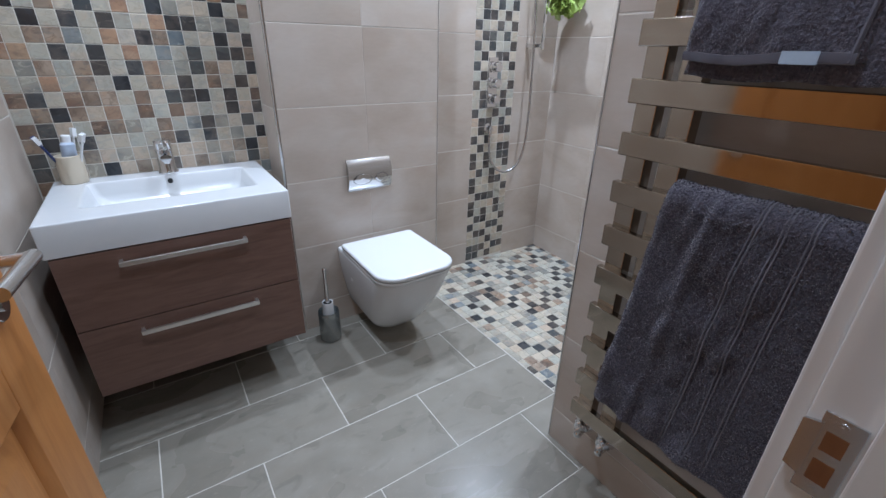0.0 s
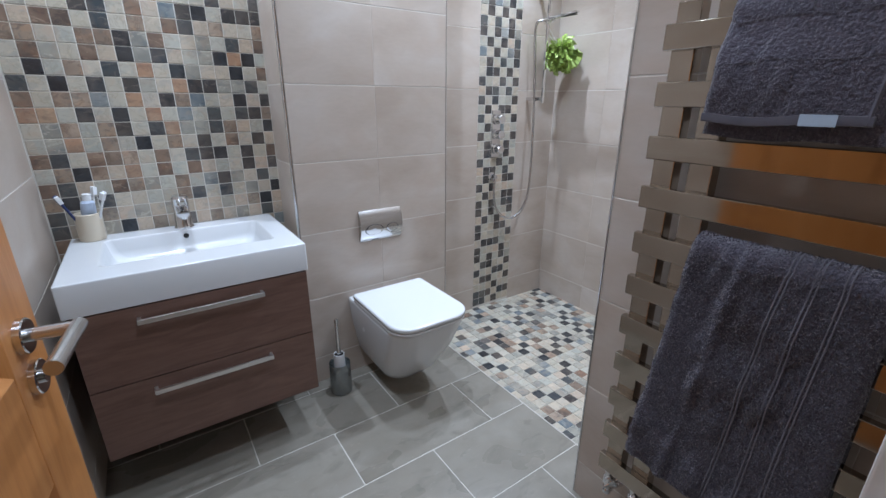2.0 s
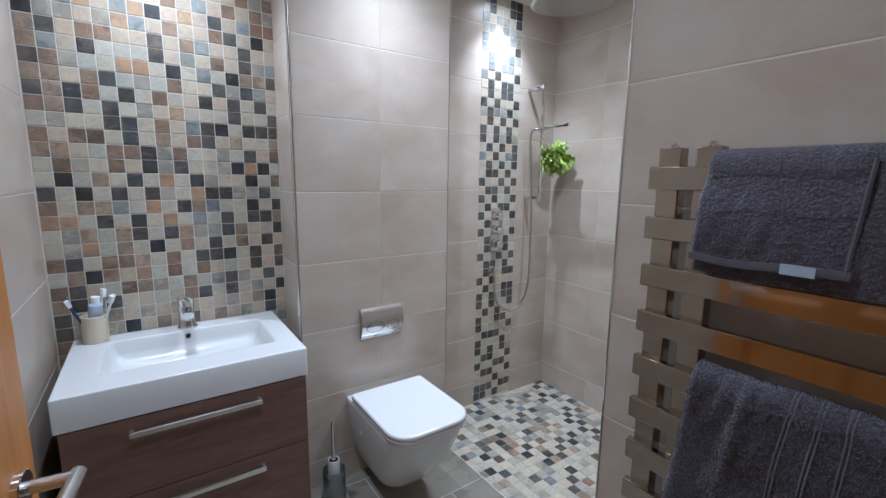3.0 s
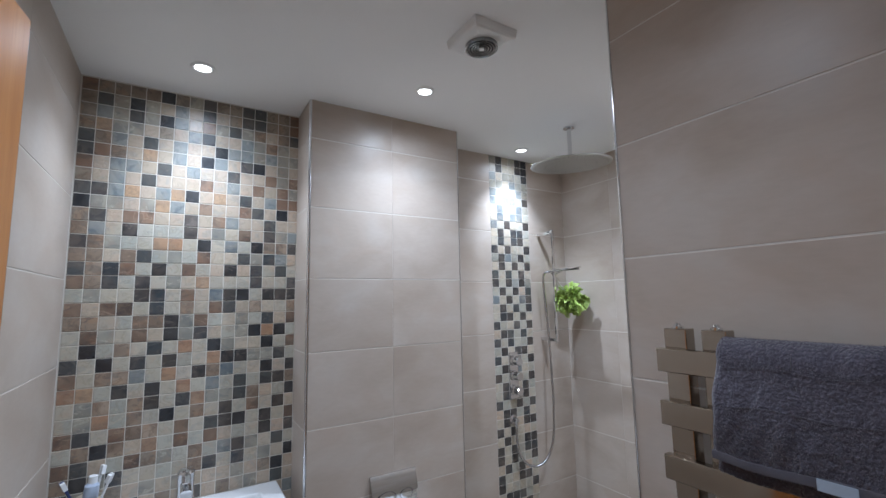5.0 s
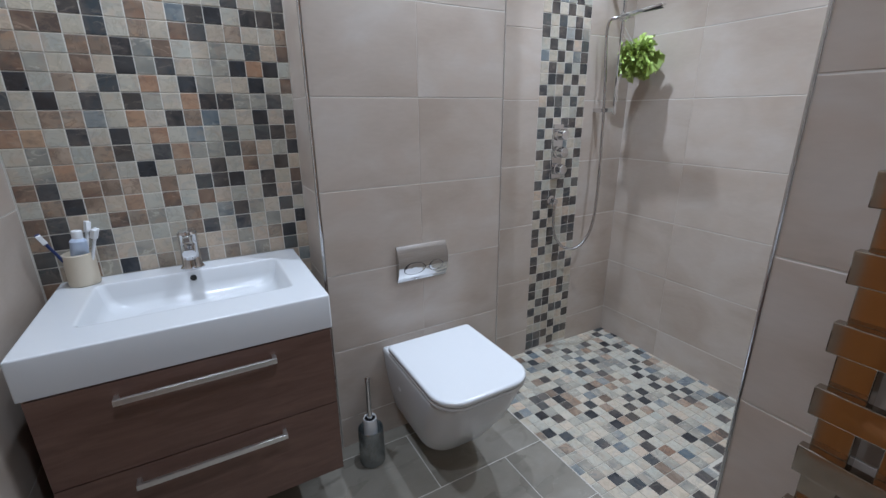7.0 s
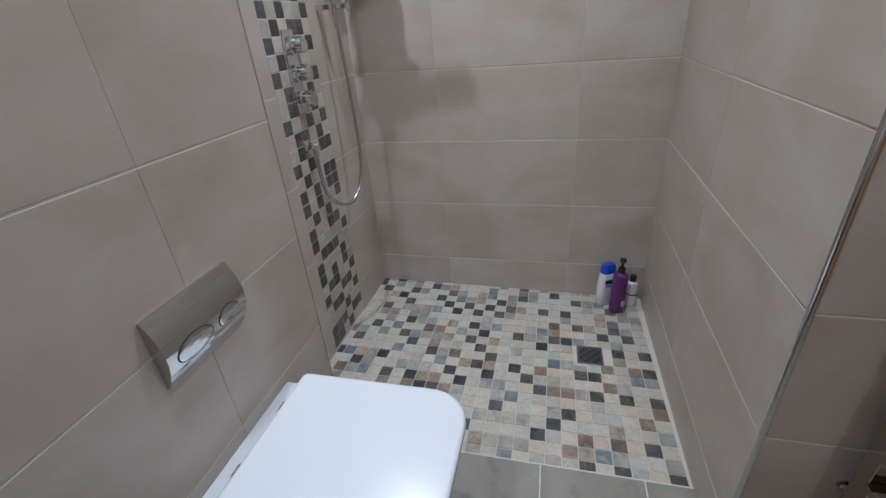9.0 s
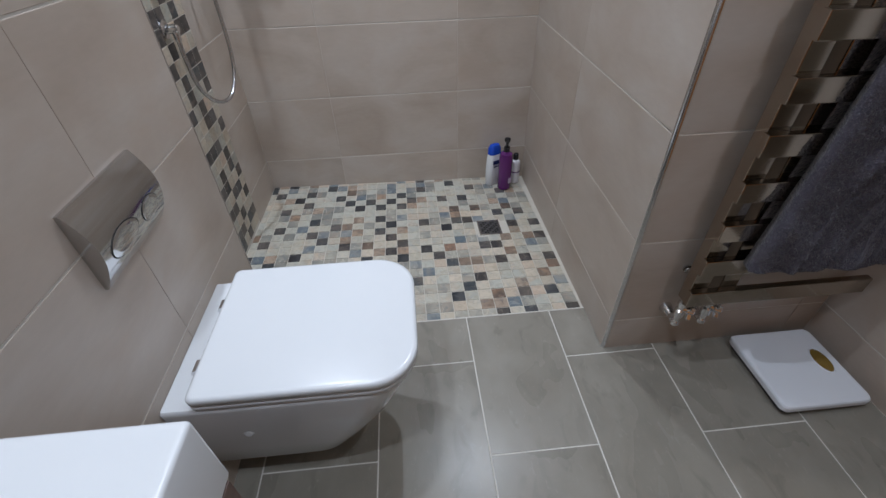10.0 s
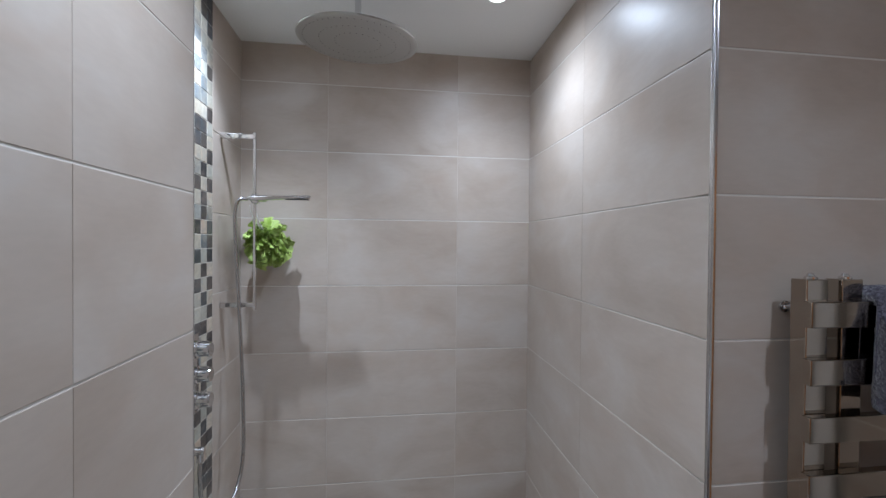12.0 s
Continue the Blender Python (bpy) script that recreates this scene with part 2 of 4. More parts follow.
NAVY_PLASTIC = plain("navy_plastic", (0.015, 0.03, 0.12), 0.3)
PURPLE = plain("purple_plastic", (0.11, 0.012, 0.13), 0.18, vary=0.1, coat=0.4)
BLACK_PLASTIC = plain("black_plastic", (0.012, 0.012, 0.015), 0.25)
SCALE_WHITE = plain("white_enamel", (0.74, 0.76, 0.80), 0.22, vary=0.02)
SCALE_DIAL = plain("amber_dial_glass", (0.24, 0.15, 0.035), 0.12, vary=0.25, scale=160)
FOIL = plain("crackled_silver_glass", (0.42, 0.45, 0.45), 0.20, 0.75, vary=0.6, scale=150, relief=0.002)
DRAIN = plain("brushed_drain_steel", (0.22, 0.22, 0.225), 0.36, 1.0)
PUFF = plain("lime_green_netting", (0.45, 0.61, 0.13), 0.6, vary=0.30, scale=40)
PUFF.node_tree.nodes["Principled BSDF"].inputs["Transmission Weight"].default_value = 0.25
HEAD_FACE = plain("brushed_shower_steel", (0.50, 0.50, 0.49), 0.34, 1.0, vary=0.04)

LAMP_LENS, _n, _l, _p = nodes_of("lamp_lens")
_p.inputs["Emission Color"].default_value, _p.inputs["Emission Strength"].default_value = (0.93, 0.97, 1.0, 1), 5.0


# ---- shaping helpers ----
def finish(bm, name, material, smooth=40):
    me = bpy.data.meshes.new(name)
    bmesh.ops.recalc_face_normals(bm, faces=bm.faces)
    bm.to_mesh(me)
    bm.free()
    me.materials.append(material)
    if smooth:
        rounded = [f.use_smooth for f in me.polygons]
        me.set_sharp_from_angle(angle=radians(smooth))
        me.polygons.foreach_set("use_smooth", rounded)
    return me


def part(name, bm, material, parent=None, label="", smooth=28):
    """One mesh object, under its thing if one is given."""
    ob = new(name, finish(bm, name, material, smooth))
    if parent:
        ob.parent = parent
    return tagged(ob, label=label)


def thing(name, label, category, group="", m=None):
    ob = tagged(new(name), label, category, group)
    ob.empty_display_size = 0.05
    if m is not None:
        ob.matrix_world = m
    return ob


def solid(name, bm, material, label, category="", group="", kind="", smooth=28):
    return tagged(part(name, bm, material, None, "", smooth), label, category, group, kind)


def box(x0, x1, y0, y1, z0, z1, bevel=0.0, bm=None, segs=2):
    bm = bm or bmesh.new()
    vs = [bm.verts.new((x, y, z)) for z in (z0, z1) for y in (y0, y1) for x in (x0, x1)]
    fs = [bm.faces.new([vs[i] for i in f]) for f in ((0, 2, 3, 1), (4, 5, 7, 6), (0, 1, 5, 4), (2, 6, 7, 3), (0, 4, 6, 2), (1, 3, 7, 5))]
    if bevel:
        for f in bmesh.ops.bevel(bm, geom=list({e for f in fs for e in f.edges}), offset=bevel, segments=segs, affect="EDGES", profile=0.5)["faces"]:
            f.smooth = f.calc_area() < 1.2 * bevel * max(e.calc_length() for e in f.edges)
    return bm


def boxes(*sizes, bevel=0.0):
    bm = bmesh.new()
    for s in sizes:
        b = box(*s, bevel=bevel)
        me = bpy.data.meshes.new("piece")
        b.to_mesh(me)
        b.free()
        bm.from_mesh(me)
        bpy.data.meshes.remove(me)
    return bm


def moved(bm, m):
    bmesh.ops.transform(bm, matrix=m, verts=bm.verts)
    return bm


def joined(*bms):
    out = bmesh.new()
    for b in bms:
        me = bpy.data.meshes.new("piece")
        b.to_mesh(me)
        b.free()
        out.from_mesh(me)
        bpy.data.meshes.remove(me)
    return out


def lathe(profile, n=28, bm=None, cap=True):
    """A turned shape about z from (radius, height) pairs."""
    bm = bm or bmesh.new()
    rings = [[bm.verts.new((r * math.cos(2 * math.pi * i / n), r * math.sin(2 * math.pi * i / n), z)) for i in range(n)] for r, z in profile]
    for a, b in zip(rings, rings[1:]):
        for i in range(n):
            bm.faces.new((a[i], a[(i + 1) % n], b[(i + 1) % n], b[i])).smooth = True
    if cap:
        bm.faces.new(rings[0]), bm.faces.new(rings[-1])
    return bm


def loft(rings, cap0=True, cap1=True, close=True):
    bm = bmesh.new()
    rows = [[bm.verts.new(p) for p in ring] for ring in rings]
    n = len(rows[0])
    for a, b in zip(rows, rows[1:]):
        for i in range(n if close else n - 1):
            bm.faces.new((a[i], a[(i + 1) % n], b[(i + 1) % n], b[i])).smooth = True
    if cap0:
        bm.faces.new(rows[0])
    if cap1:
        bm.faces.new(rows[-1])
    return bm


def sweep(points, r, n=16):
    """A round tube along points."""
    pts = [Vector(p) for p in points]
    rings, up = [], Vector((0.013, 0.021, 1)).normalized()
    for i, p in enumerate(pts):
        d = (pts[min(i + 1, len(pts) - 1)] - pts[max(i - 1, 0)]).normalized()
        s = d.cross(up)
        s = s.normalized() if s.length > 1e-3 else d.cross(Vector((1, 0, 0))).normalized()
        up = s.cross(d).normalized()
        rings.append([p + r * (math.cos(2 * math.pi * k / n) * s + math.sin(2 * math.pi * k / n) * up) for k in range(n)])
    return loft(rings)


def curve(points, steps=8):
    """A smooth line through points."""
    pts = [Vector(p) for p in points]
    pts = [2 * pts[0] - pts[1]] + pts + [2 * pts[-1] - pts[-2]]
    out = []
    for i in range(1, len(pts) - 2):
        a, b, c, d = pts[i - 1:i + 3]
        for k in range(steps):
            t = k / steps
            out.append(0.5 * ((2 * b) + (c - a) * t + (2 * a - 5 * b + 4 * c - d) * t * t + (3 * b - a - 3 * c + d) * t ** 3))
    return out + [pts[-2]]


def rrect(x0, x1, y0, y1, z, radii, n=7):
    """A rounded rectangle's outline; radii for the corners (x1,y1), (x0,y1), (x0,y0), (x1,y0)."""
    out = []
    for (cx, cy, sx, sy, a0), r in zip(((x1, y1, -1, -1, 0), (x0, y1, 1, -1, 90), (x0, y0, 1, 1, 180), (x1, y0, -1, 1, 270)), radii):
        for k in range(n + 1):
            a = radians(a0 + 90 * k / n)
            out.append((cx + sx * r + r * math.cos(a), cy + sy * r + r * math.sin(a), z))
    return out


# ---- room ----
BOX_L, BOX_R, BOX_Y, BACK_Y, END_X, SIDE_Y, RAD_X, DOOR_Y, T = 0.805, 1.56, 2.73, 2.94, 2.533, 1.655, 1.347, 0.97, 0.0012
WEST_X = 0.013
ROWS_Z = [-0.07, 0.13, 0.43, 0.73, 1.03, 1.33, 1.63, 1.93, 2.23, 2.4]

walls = {}


def wall(name, label, *parts_, material=GROUT):
    walls[name] = solid(name, boxes(*parts_), material, label, kind="structure", smooth=0)
    return walls[name]


wall("wall_west", "wall clad in large glossy beige tiles with pale grout", (-0.12, WEST_X - T, DOOR_Y - 0.1, BACK_Y + 0.12, -0.1, CEIL))
wall("wall_vanity", "wall behind the basin covered in small square mixed stone mosaic tiles", (-T, BOX_L + 0.02, BACK_Y + T, BACK_Y + 0.12, -0.1, CEIL), material=WALL_MOSAIC_GROUT)
wall("wall_boxed_cistern", "boxed-out wall behind the toilet clad in large beige tiles", (BOX_L + T, BOX_R - T, BOX_Y + T, BACK_Y + 0.12, -0.1, CEIL))
wall("wall_shower_back", "shower wall of beige tiles with a vertical stone mosaic strip", (BOX_R - 0.01, END_X + 0.1, BACK_Y + T, BACK_Y + 0.12, -0.1, CEIL))
wall("wall_shower_end", "end wall of the shower clad in large beige tiles", (END_X + T, END_X + 0.1, SIDE_Y - 0.06, BACK_Y + T, -0.1, CEIL))
wall("wall_shower_side", "side wall of the shower clad in large beige tiles", (RAD_X + 0.12, END_X + 0.1, SIDE_Y - 0.12, SIDE_Y - T, -0.1, CEIL - 0.001))
wall("wall_radiator", "wall clad in beige tiles behind the towel radiator", (RAD_X + T, RAD_X + 0.12, DOOR_Y - 0.1, SIDE_Y - 0.0035, -0.1, CEIL))
wall("wall_door", "tiled wall round the doorway", (0.83, RAD_X + T, DOOR_Y - 0.1, DOOR_Y - T, -0.1, CEIL), (-T, 0.83, DOOR_Y - 0.1, DOOR_Y - T, 2.02, CEIL))
solid("ceiling", boxes((-0.12, END_X + 0.1, DOOR_Y - 0.1, BACK_Y + 0.12, CEIL, CEIL + 0.1)), CEILING_PAINT, "smooth white painted ceiling", kind="structure", smooth=0)
floor = solid("floor", boxes((-0.12, 1.525, DOOR_Y - 0.1, BACK_Y + 0.12, -0.1, -T)), FLOOR_GROUT, "grey-brown stone-look floor tiles in running bond with pale grout", kind="structure", smooth=0)


def tray_z(x, y):
    """Height of the shower floor, which falls a little away from the room towards the drain's side."""
    return -0.006 - max(0.0, (x - 1.526) / 1.007) * (0.014 + 0.026 * (BACK_Y - y) / 1.3)


def on_tray(x, y, lift=0.0):
    """A frame lying on the sloping shower floor."""
    du, dv = Vector((1, 0, (tray_z(x + 0.1, y) - tray_z(x, y)) * 10)).normalized(), Vector((0, 1, (tray_z(x, y + 0.1) - tray_z(x, y)) * 10)).normalized()
    n = du.cross(dv).normalized()
    dv = n.cross(du)
    return Matrix(((du.x, dv.x, n.x, x), (du.y, dv.y, n.y, y), (du.z, dv.z, n.z, tray_z(x, y) + lift), (0, 0, 0, 1)))


bed = bmesh.new()
grid = [[[bed.verts.new((x, y, tray_z(x, y) - 0.001 if top else -0.1)) for y in np.linspace(SIDE_Y - 0.05, BACK_Y + 0.1, 9)] for x in np.linspace(1.525, END_X + 0.09, 9)] for top in (True, False)]
for i in range(8):
    for j in range(8):
        for g in grid:
            bed.faces.new((g[i][j], g[i + 1][j], g[i + 1][j + 1], g[i][j + 1]))
for i in range(8):
    for a, b in (((i, 0), (i + 1, 0)), ((i, 8), (i + 1, 8)), ((0, i), (0, i + 1)), ((8, i), (8, i + 1))):
        bed.faces.new((grid[0][a[0]][a[1]], grid[0][b[0]][b[1]], grid[1][b[0]][b[1]], grid[1][a[0]][a[1]]))
tray = solid("shower_floor", bed, MOSAIC_GROUT, "level shower floor of mixed stone mosaic squares", kind="structure", smooth=0)
solid("trim_shower_edge", box(1.523, 1.5262, SIDE_Y, BACK_Y, -0.02, 0.0, 0.0008), FLOOR_GROUT, "thin pale joint between floor tiles and shower mosaic", kind="structure")

# the landing outside, plain; unseen and made up, it closes off the world light
solid("hall_floor", boxes((-0.9, 2.2, -1.4, DOOR_Y - 0.1, -0.1, -0.002)), CARPET, "made-up brown carpet on the unseen landing", kind="structure", smooth=0)
solid("hall_ceiling", boxes((-0.9, 2.2, -1.4, DOOR_Y - 0.1, CEIL, CEIL + 0.1)), CEILING_PAINT, "made-up white ceiling of the unseen landing", kind="structure", smooth=0)
solid("hall_walls", boxes((-1.0, -0.9, -1.4, DOOR_Y - 0.1, -0.1, CEIL), (2.2, 2.3, -1.4, DOOR_Y - 0.1, -0.1, CEIL), (-1.0, 2.3, -1.5, -1.4, -0.1, CEIL),
                          (-1.0, -0.12, DOOR_Y - 0.1, DOOR_Y, -0.1, CEIL), (RAD_X + 0.12, 2.3, DOOR_Y - 0.1, DOOR_Y, -0.1, CEIL)), HALL_PAINT, "made-up plain cream walls of the unseen landing", kind="structure", smooth=0)


def corner_trim(x, y, sx, sy):
    """A metal quadrant over an outward corner, from floor to ceiling; sx, sy point out of the wall."""
    r, w = 0.009, 0.004
    out = []
    for z in (0.001, CEIL - 0.001):
        ring = [(x + sx * 0.0012 - sx * r + sx * r * math.cos(a), y + sy * 0.0012 - sy * r + sy * r * math.sin(a), z) for a in np.linspace(0, math.pi / 2, 7)]
        out.append(ring + [(x - sx * r, y - sy * r, z)])
    solid("trim_corner", loft(out), TRIM, "slim polished metal corner trim on the tile edge", kind="structure")


corner_trim(BOX_L, BOX_Y, -1, -1), corner_trim(BOX_R, BOX_Y, 1, -1), corner_trim(RAD_X, SIDE_Y, -1, 1)

# ---- doorway and door ----
frame_thing = thing("door_frame", "white gloss painted door frame round the doorway", "door frame")
frame_thing["kind"] = "structure"
part("lining", boxes((0.801, 0.83, 0.87, 0.985, 0, 2.0), bevel=0.0015), GLOSS_WHITE, frame_thing)
part("lining", boxes((-0.004, 0.026, 0.87, 0.985, 0, 2.0), bevel=0.0015), GLOSS_WHITE, frame_thing)
part("head", boxes((-0.004, 0.83, 0.87, 0.985, 2.0, 2.03), bevel=0.0015), GLOSS_WHITE, frame_thing)
part("stop", boxes((0.789, 0.801, 0.872, 0.944, 0, 2.0), bevel=0.002), GLOSS_WHITE, frame_thing)
part("stop", boxes((0.026, 0.038, 0.872, 0.944, 0, 2.0), bevel=0.002), GLOSS_WHITE, frame_thing)
part("architrave", boxes((0.806, 0.866, 0.985, 1.001, 0, 2.06), bevel=0.003), GLOSS_WHITE, frame_thing)
part("architrave", boxes((0.001, 0.866, 0.985, 1.001, 2.06, 2.12), bevel=0.003), GLOSS_WHITE, frame_thing)
part("architrave", boxes((0.806, 0.876, 0.854, 0.870, 0, 2.06), (-0.05, 0.02, 0.854, 0.870, 0, 2.06), (-0.05, 0.876, 0.854, 0.870, 2.06, 2.13), bevel=0.003), GLOSS_WHITE, frame_thing)
strike = part("strike_plate", joined(boxes((0.7985, 0.8008, 0.947, 0.975, 0.900, 0.985), bevel=0.0005),
                                    moved(loft([[(0, y, z) for y, z in ((0, 0.002), (0.012, 0.006), (0.012, 0.058), (0, 0.062))], [(-0.0035, y, z) for y, z in ((0, 0.002), (0.013, 0.006), (0.013, 0.058), (0, 0.062))]]), pose(0.8005, 0.9725, 0.912))),
              SATIN, frame_thing, "satin chrome strike plate")
# flat patches; their dark wood colour stands in for shade in the holes
part("keep_hole", boxes((0.7982, 0.7988, 0.954, 0.969, 0.948, 0.968), (0.7982, 0.7988, 0.954, 0.969, 0.915, 0.938)), SHADED_KEEP_WOOD, strike, "flat wood patch, darkened as if shaded inside the keep's hole")
for zz in (0.9065, 0.9785):
    part("screw", moved(lathe([(0.0035, 0), (0.003, 0.0010)], 12), pose(0.7988, 0.961, zz, 0, -90, 0)), SATIN, strike)

DOOR_W, DOOR_H = 0.775, 1.965
door = thing("door_1", "open varnished pine panelled door with chrome lever handle", "door", m=pose(0.050, 1.025, 0.006, 0, 0, -7.5))
door["kind"] = "structure"
# local frame: leaf runs along +y, its landing face looks along +x
stile, mid, th = 0.112, 0.10, 0.035
rails = [(0.0, 0.20), (0.74, 0.92), (1.52, 1.63), (DOOR_H - 0.11, DOOR_H)]
part("stile", boxes((-th, 0, 0, stile, 0, DOOR_H), bevel=0.0025), PINE, door)
part("stile", boxes((-th, 0, DOOR_W - stile, DOOR_W, 0, DOOR_H), bevel=0.0025), PINE, door)
for z0, z1 in rails:
    part("rail", boxes((-th, -0.0004, stile, DOOR_W - stile, z0, z1), bevel=0.0015), PINE, door)
mc = DOOR_W / 2
for (a0, a1), (b0, b1) in zip(rails, rails[1:]):
    part("muntin", boxes((-th, -0.0004, mc - mid / 2, mc + mid / 2, a1, b0), bevel=0.0015), PINE, door)
    for p0, p1 in ((stile, mc - mid / 2), (mc + mid / 2, DOOR_W - stile)):
        steps_ = [(0.0, -0.0006), (0.008, -0.006), (0.015, -0.0135), (0.022, -0.0135), (0.052, -0.0055), (0.056, -0.0055)]
        rings_ = [[(h, p0 + d, a1 + d), (h, p1 - d, a1 + d), (h, p1 - d, b0 - d), (h, p0 + d, b0 - d)] for d, h in steps_]
        back_ = [[(-th - h, y, z) for _, y, z in r] for (d, h), r in zip(steps_, rings_)]
        part("panel", loft(list(reversed(rings_)) + back_), PINE, door, smooth=25)
for hz in (0.22, 1.70):
    part("hinge", joined(moved(lathe([(0.006, 0), (0.006, 0.10)], 12), pose(0.004, -0.006, hz)), boxes((-0.03, 0.001, -0.0015, 0.0, hz, hz + 0.1))), SATIN, door)

LEVER_Y, LEVER_Z = DOOR_W - 0.062, 0.957
handle = part("handle_rose", moved(lathe([(0.0255, 0), (0.0255, 0.008), (0.024, 0.0095), (0.012, 0.0095)], 36), pose(0.0002, LEVER_Y, LEVER_Z, 0, 90, 0)), CHROME, door, "polished chrome rose")
part("lever", joined(sweep([(0.009, LEVER_Y, LEVER_Z), (0.0575, LEVER_Y, LEVER_Z), (0.064, LEVER_Y - 0.004, LEVER_Z)], 0.0095, 20),
                     sweep([(0.0635, LEVER_Y + 0.009, LEVER_Z), (0.0635, LEVER_Y + 0.004, LEVER_Z), (0.0635, LEVER_Y - 0.115, LEVER_Z)], 0.0105, 20)), SATIN, handle, "satin lever with mitred bend")
part("thumb_turn_rose", moved(lathe([(0.0255, 0), (0.0255, 0.008), (0.024, 0.0095), (0.010, 0.0095), (0.010, 0.014), (0.004, 0.014)], 36), pose(0.0002, LEVER_Y, LEVER_Z - 0.066, 0, 90, 0)), CHROME, door, "polished chrome lower rose")
part("handle_back", joined(moved(lathe([(0.0255, 0), (0.0255, 0.009), (0.012, 0.0095)], 24), pose(-th, LEVER_Y, LEVER_Z, 0, -90, 0)),
                           sweep([(-th - 0.009, LEVER_Y, LEVER_Z), (-th - 0.04, LEVER_Y, LEVER_Z), (-th - 0.046, LEVER_Y - 0.006, LEVER_Z), (-th - 0.046, LEVER_Y - 0.11, LEVER_Z)], 0.009, 16)), SATIN, door)

# ---- vanity unit ----
BX0, BX1, BY0, BZ0, BZ1 = 0.060, 0.744, 2.426, 0.698, 0.797
basin = thing("wash_basin", "wide white ceramic wash basin with a rectangular bowl", "wash basin")
out_ = lambda z, e=0.0, r=0.006: rrect(BX0 + e, BX1 - e, BY0 + e, BACK_Y - 0.002 - e, z, (r,) * 4)
inn_ = lambda z, e, r: rrect(0.160 + e, 0.668 - e, 2.548 + e, 2.850 - e * 0.6, z, (r,) * 4)
basin_bm = loft([out_(BZ0), out_(BZ1 - 0.004), out_(BZ1 - 0.001, 0.0015), out_(BZ1, 0.004), out_(BZ1, 0.008),
                 inn_(BZ1, -0.009, 0.026), inn_(BZ1, -0.004, 0.022), inn_(BZ1 - 0.0015, -0.001, 0.020), inn_(BZ1 - 0.006, 0.003, 0.020), inn_(BZ1 - 0.045, 0.012, 0.024), inn_(BZ1 - 0.068, 0.022, 0.034),
                 inn_(BZ1 - 0.080, 0.045, 0.050), inn_(BZ1 - 0.085, 0.085, 0.060)])
part("bowl", basin_bm, CERAMIC, basin, smooth=50)
# the overflow's inner shade is given by near-black colour
part("overflow", moved(lathe([(0.0095, 0), (0.0095, 0.003), (0.0065, 0.004), (0.0065, 0.001)], 20), pose(0.411, 2.8455, BZ1 - 0.022, 82, 0, 0)), RECESS_SHADE, basin, "overflow hole with chrome rim, all coloured dark as its shade")
part("plug", moved(lathe([(0.021, 0), (0.021, 0.004), (0.017, 0.007), (0.004, 0.008)], 24), pose(0.414, 2.70, BZ1 - 0.0855)), CHROME, basin, "chrome waste plug")

tap = thing("basin_mixer_tap", "polished chrome single-lever mixer tap standing on the basin", "tap")
part("tap_body", moved(lathe([(0.029, 0), (0.029, 0.004), (0.0265, 0.007), (0.0245, 0.012), (0.0230, 0.060), (0.0240, 0.078), (0.0245, 0.084), (0.0245, 0.088)], 32), pose(0.414, 2.888, BZ1)), CHROME, tap)
part("spout", loft([rrect(-0.0145, 0.0145, -h, h, 0, (0.008,) * 4) for h in (0.012,)] and
                   [[(0.414 + px, y, BZ1 + z0 + pz * k) for px, pz, _ in rrect(-0.0150, 0.0150, -0.012, 0.012, 0, (0.009,) * 4)] for y, z0, k in ((2.885, 0.074, 1.2), (2.862, 0.074, 1.05), (2.83, 0.0725, 0.95), (2.79, 0.071, 0.9))]), CHROME, tap)
part("aerator", moved(lathe([(0.010, 0), (0.010, 0.012)], 20), pose(0.414, 2.800, BZ1 + 0.052)), CHROME, tap)
part("lever", joined(moved(lathe([(0.0245, 0), (0.0245, 0.024), (0.020, 0.032), (0.006, 0.034)], 28), pose(0.414, 2.888, BZ1 + 0.089, 8, 0, 0)),
                     moved(boxes((-0.012, 0.012, -0.072, 0.002, 0, 0.007), bevel=0.003), pose(0.414, 2.886, BZ1 + 0.109, 14, 0, 0))), CHROME, tap)

tap.matrix_world = Matrix.Translation((0.414, 2.888, BZ1)) @ Matrix.Diagonal((1.2, 1.05, 1.06, 1)) @ Matrix.Translation((-0.414, -2.888, -BZ1))

CX0, CX1, CY0, CZ0 = 0.070, 0.736, 2.446, 0.200
vanity = thing("vanity_unit", "wall-hung vanity unit in reddish-brown wood laminate with two drawers", "bathroom cabinet")
part("carcass", boxes((CX0, CX1, CY0, BACK_Y - 0.002, CZ0, BZ0 - 0.002), bevel=0.001), CABINET, vanity)
for dz0, dz1, hz in ((0.200, 0.4465, 0.408), (0.4500, 0.6925, 0.653)):
    drawer = part("drawer_front", boxes((CX0, CX1, CY0 - 0.0195, CY0 - 0.001, dz0, dz1), bevel=0.0012), CABINET, vanity, "flat brown drawer front")
    hx0, hx1, hy = 0.225, 0.583, CY0 - 0.0195
    part("handle", joined(boxes((hx0, hx1, hy - 0.030, hy - 0.021, hz - 0.0075, hz + 0.0075), bevel=0.0015), boxes((hx0, hx0 + 0.010, hy - 0.022, hy + 0.001, hz - 0.006, hz + 0.006), (hx1 - 0.010, hx1, hy - 0.022, hy + 0.001, hz - 0.006, hz + 0.006), bevel=0.001)),
         ALUMINIUM, drawer, "flat brushed aluminium bar handle")

pot = thing("toothbrush_pot", "round cream ceramic tumbler on the basin corner", "tumbler", m=pose(0.129, 2.893, BZ1))
part("tumbler", lathe([(0.036, 0), (0.039, 0.003), (0.0395, 0.095), (0.037, 0.098), (0.0355, 0.095), (0.034, 0.02), (0.004, 0.018)], 36), CREAM_POT, pot)


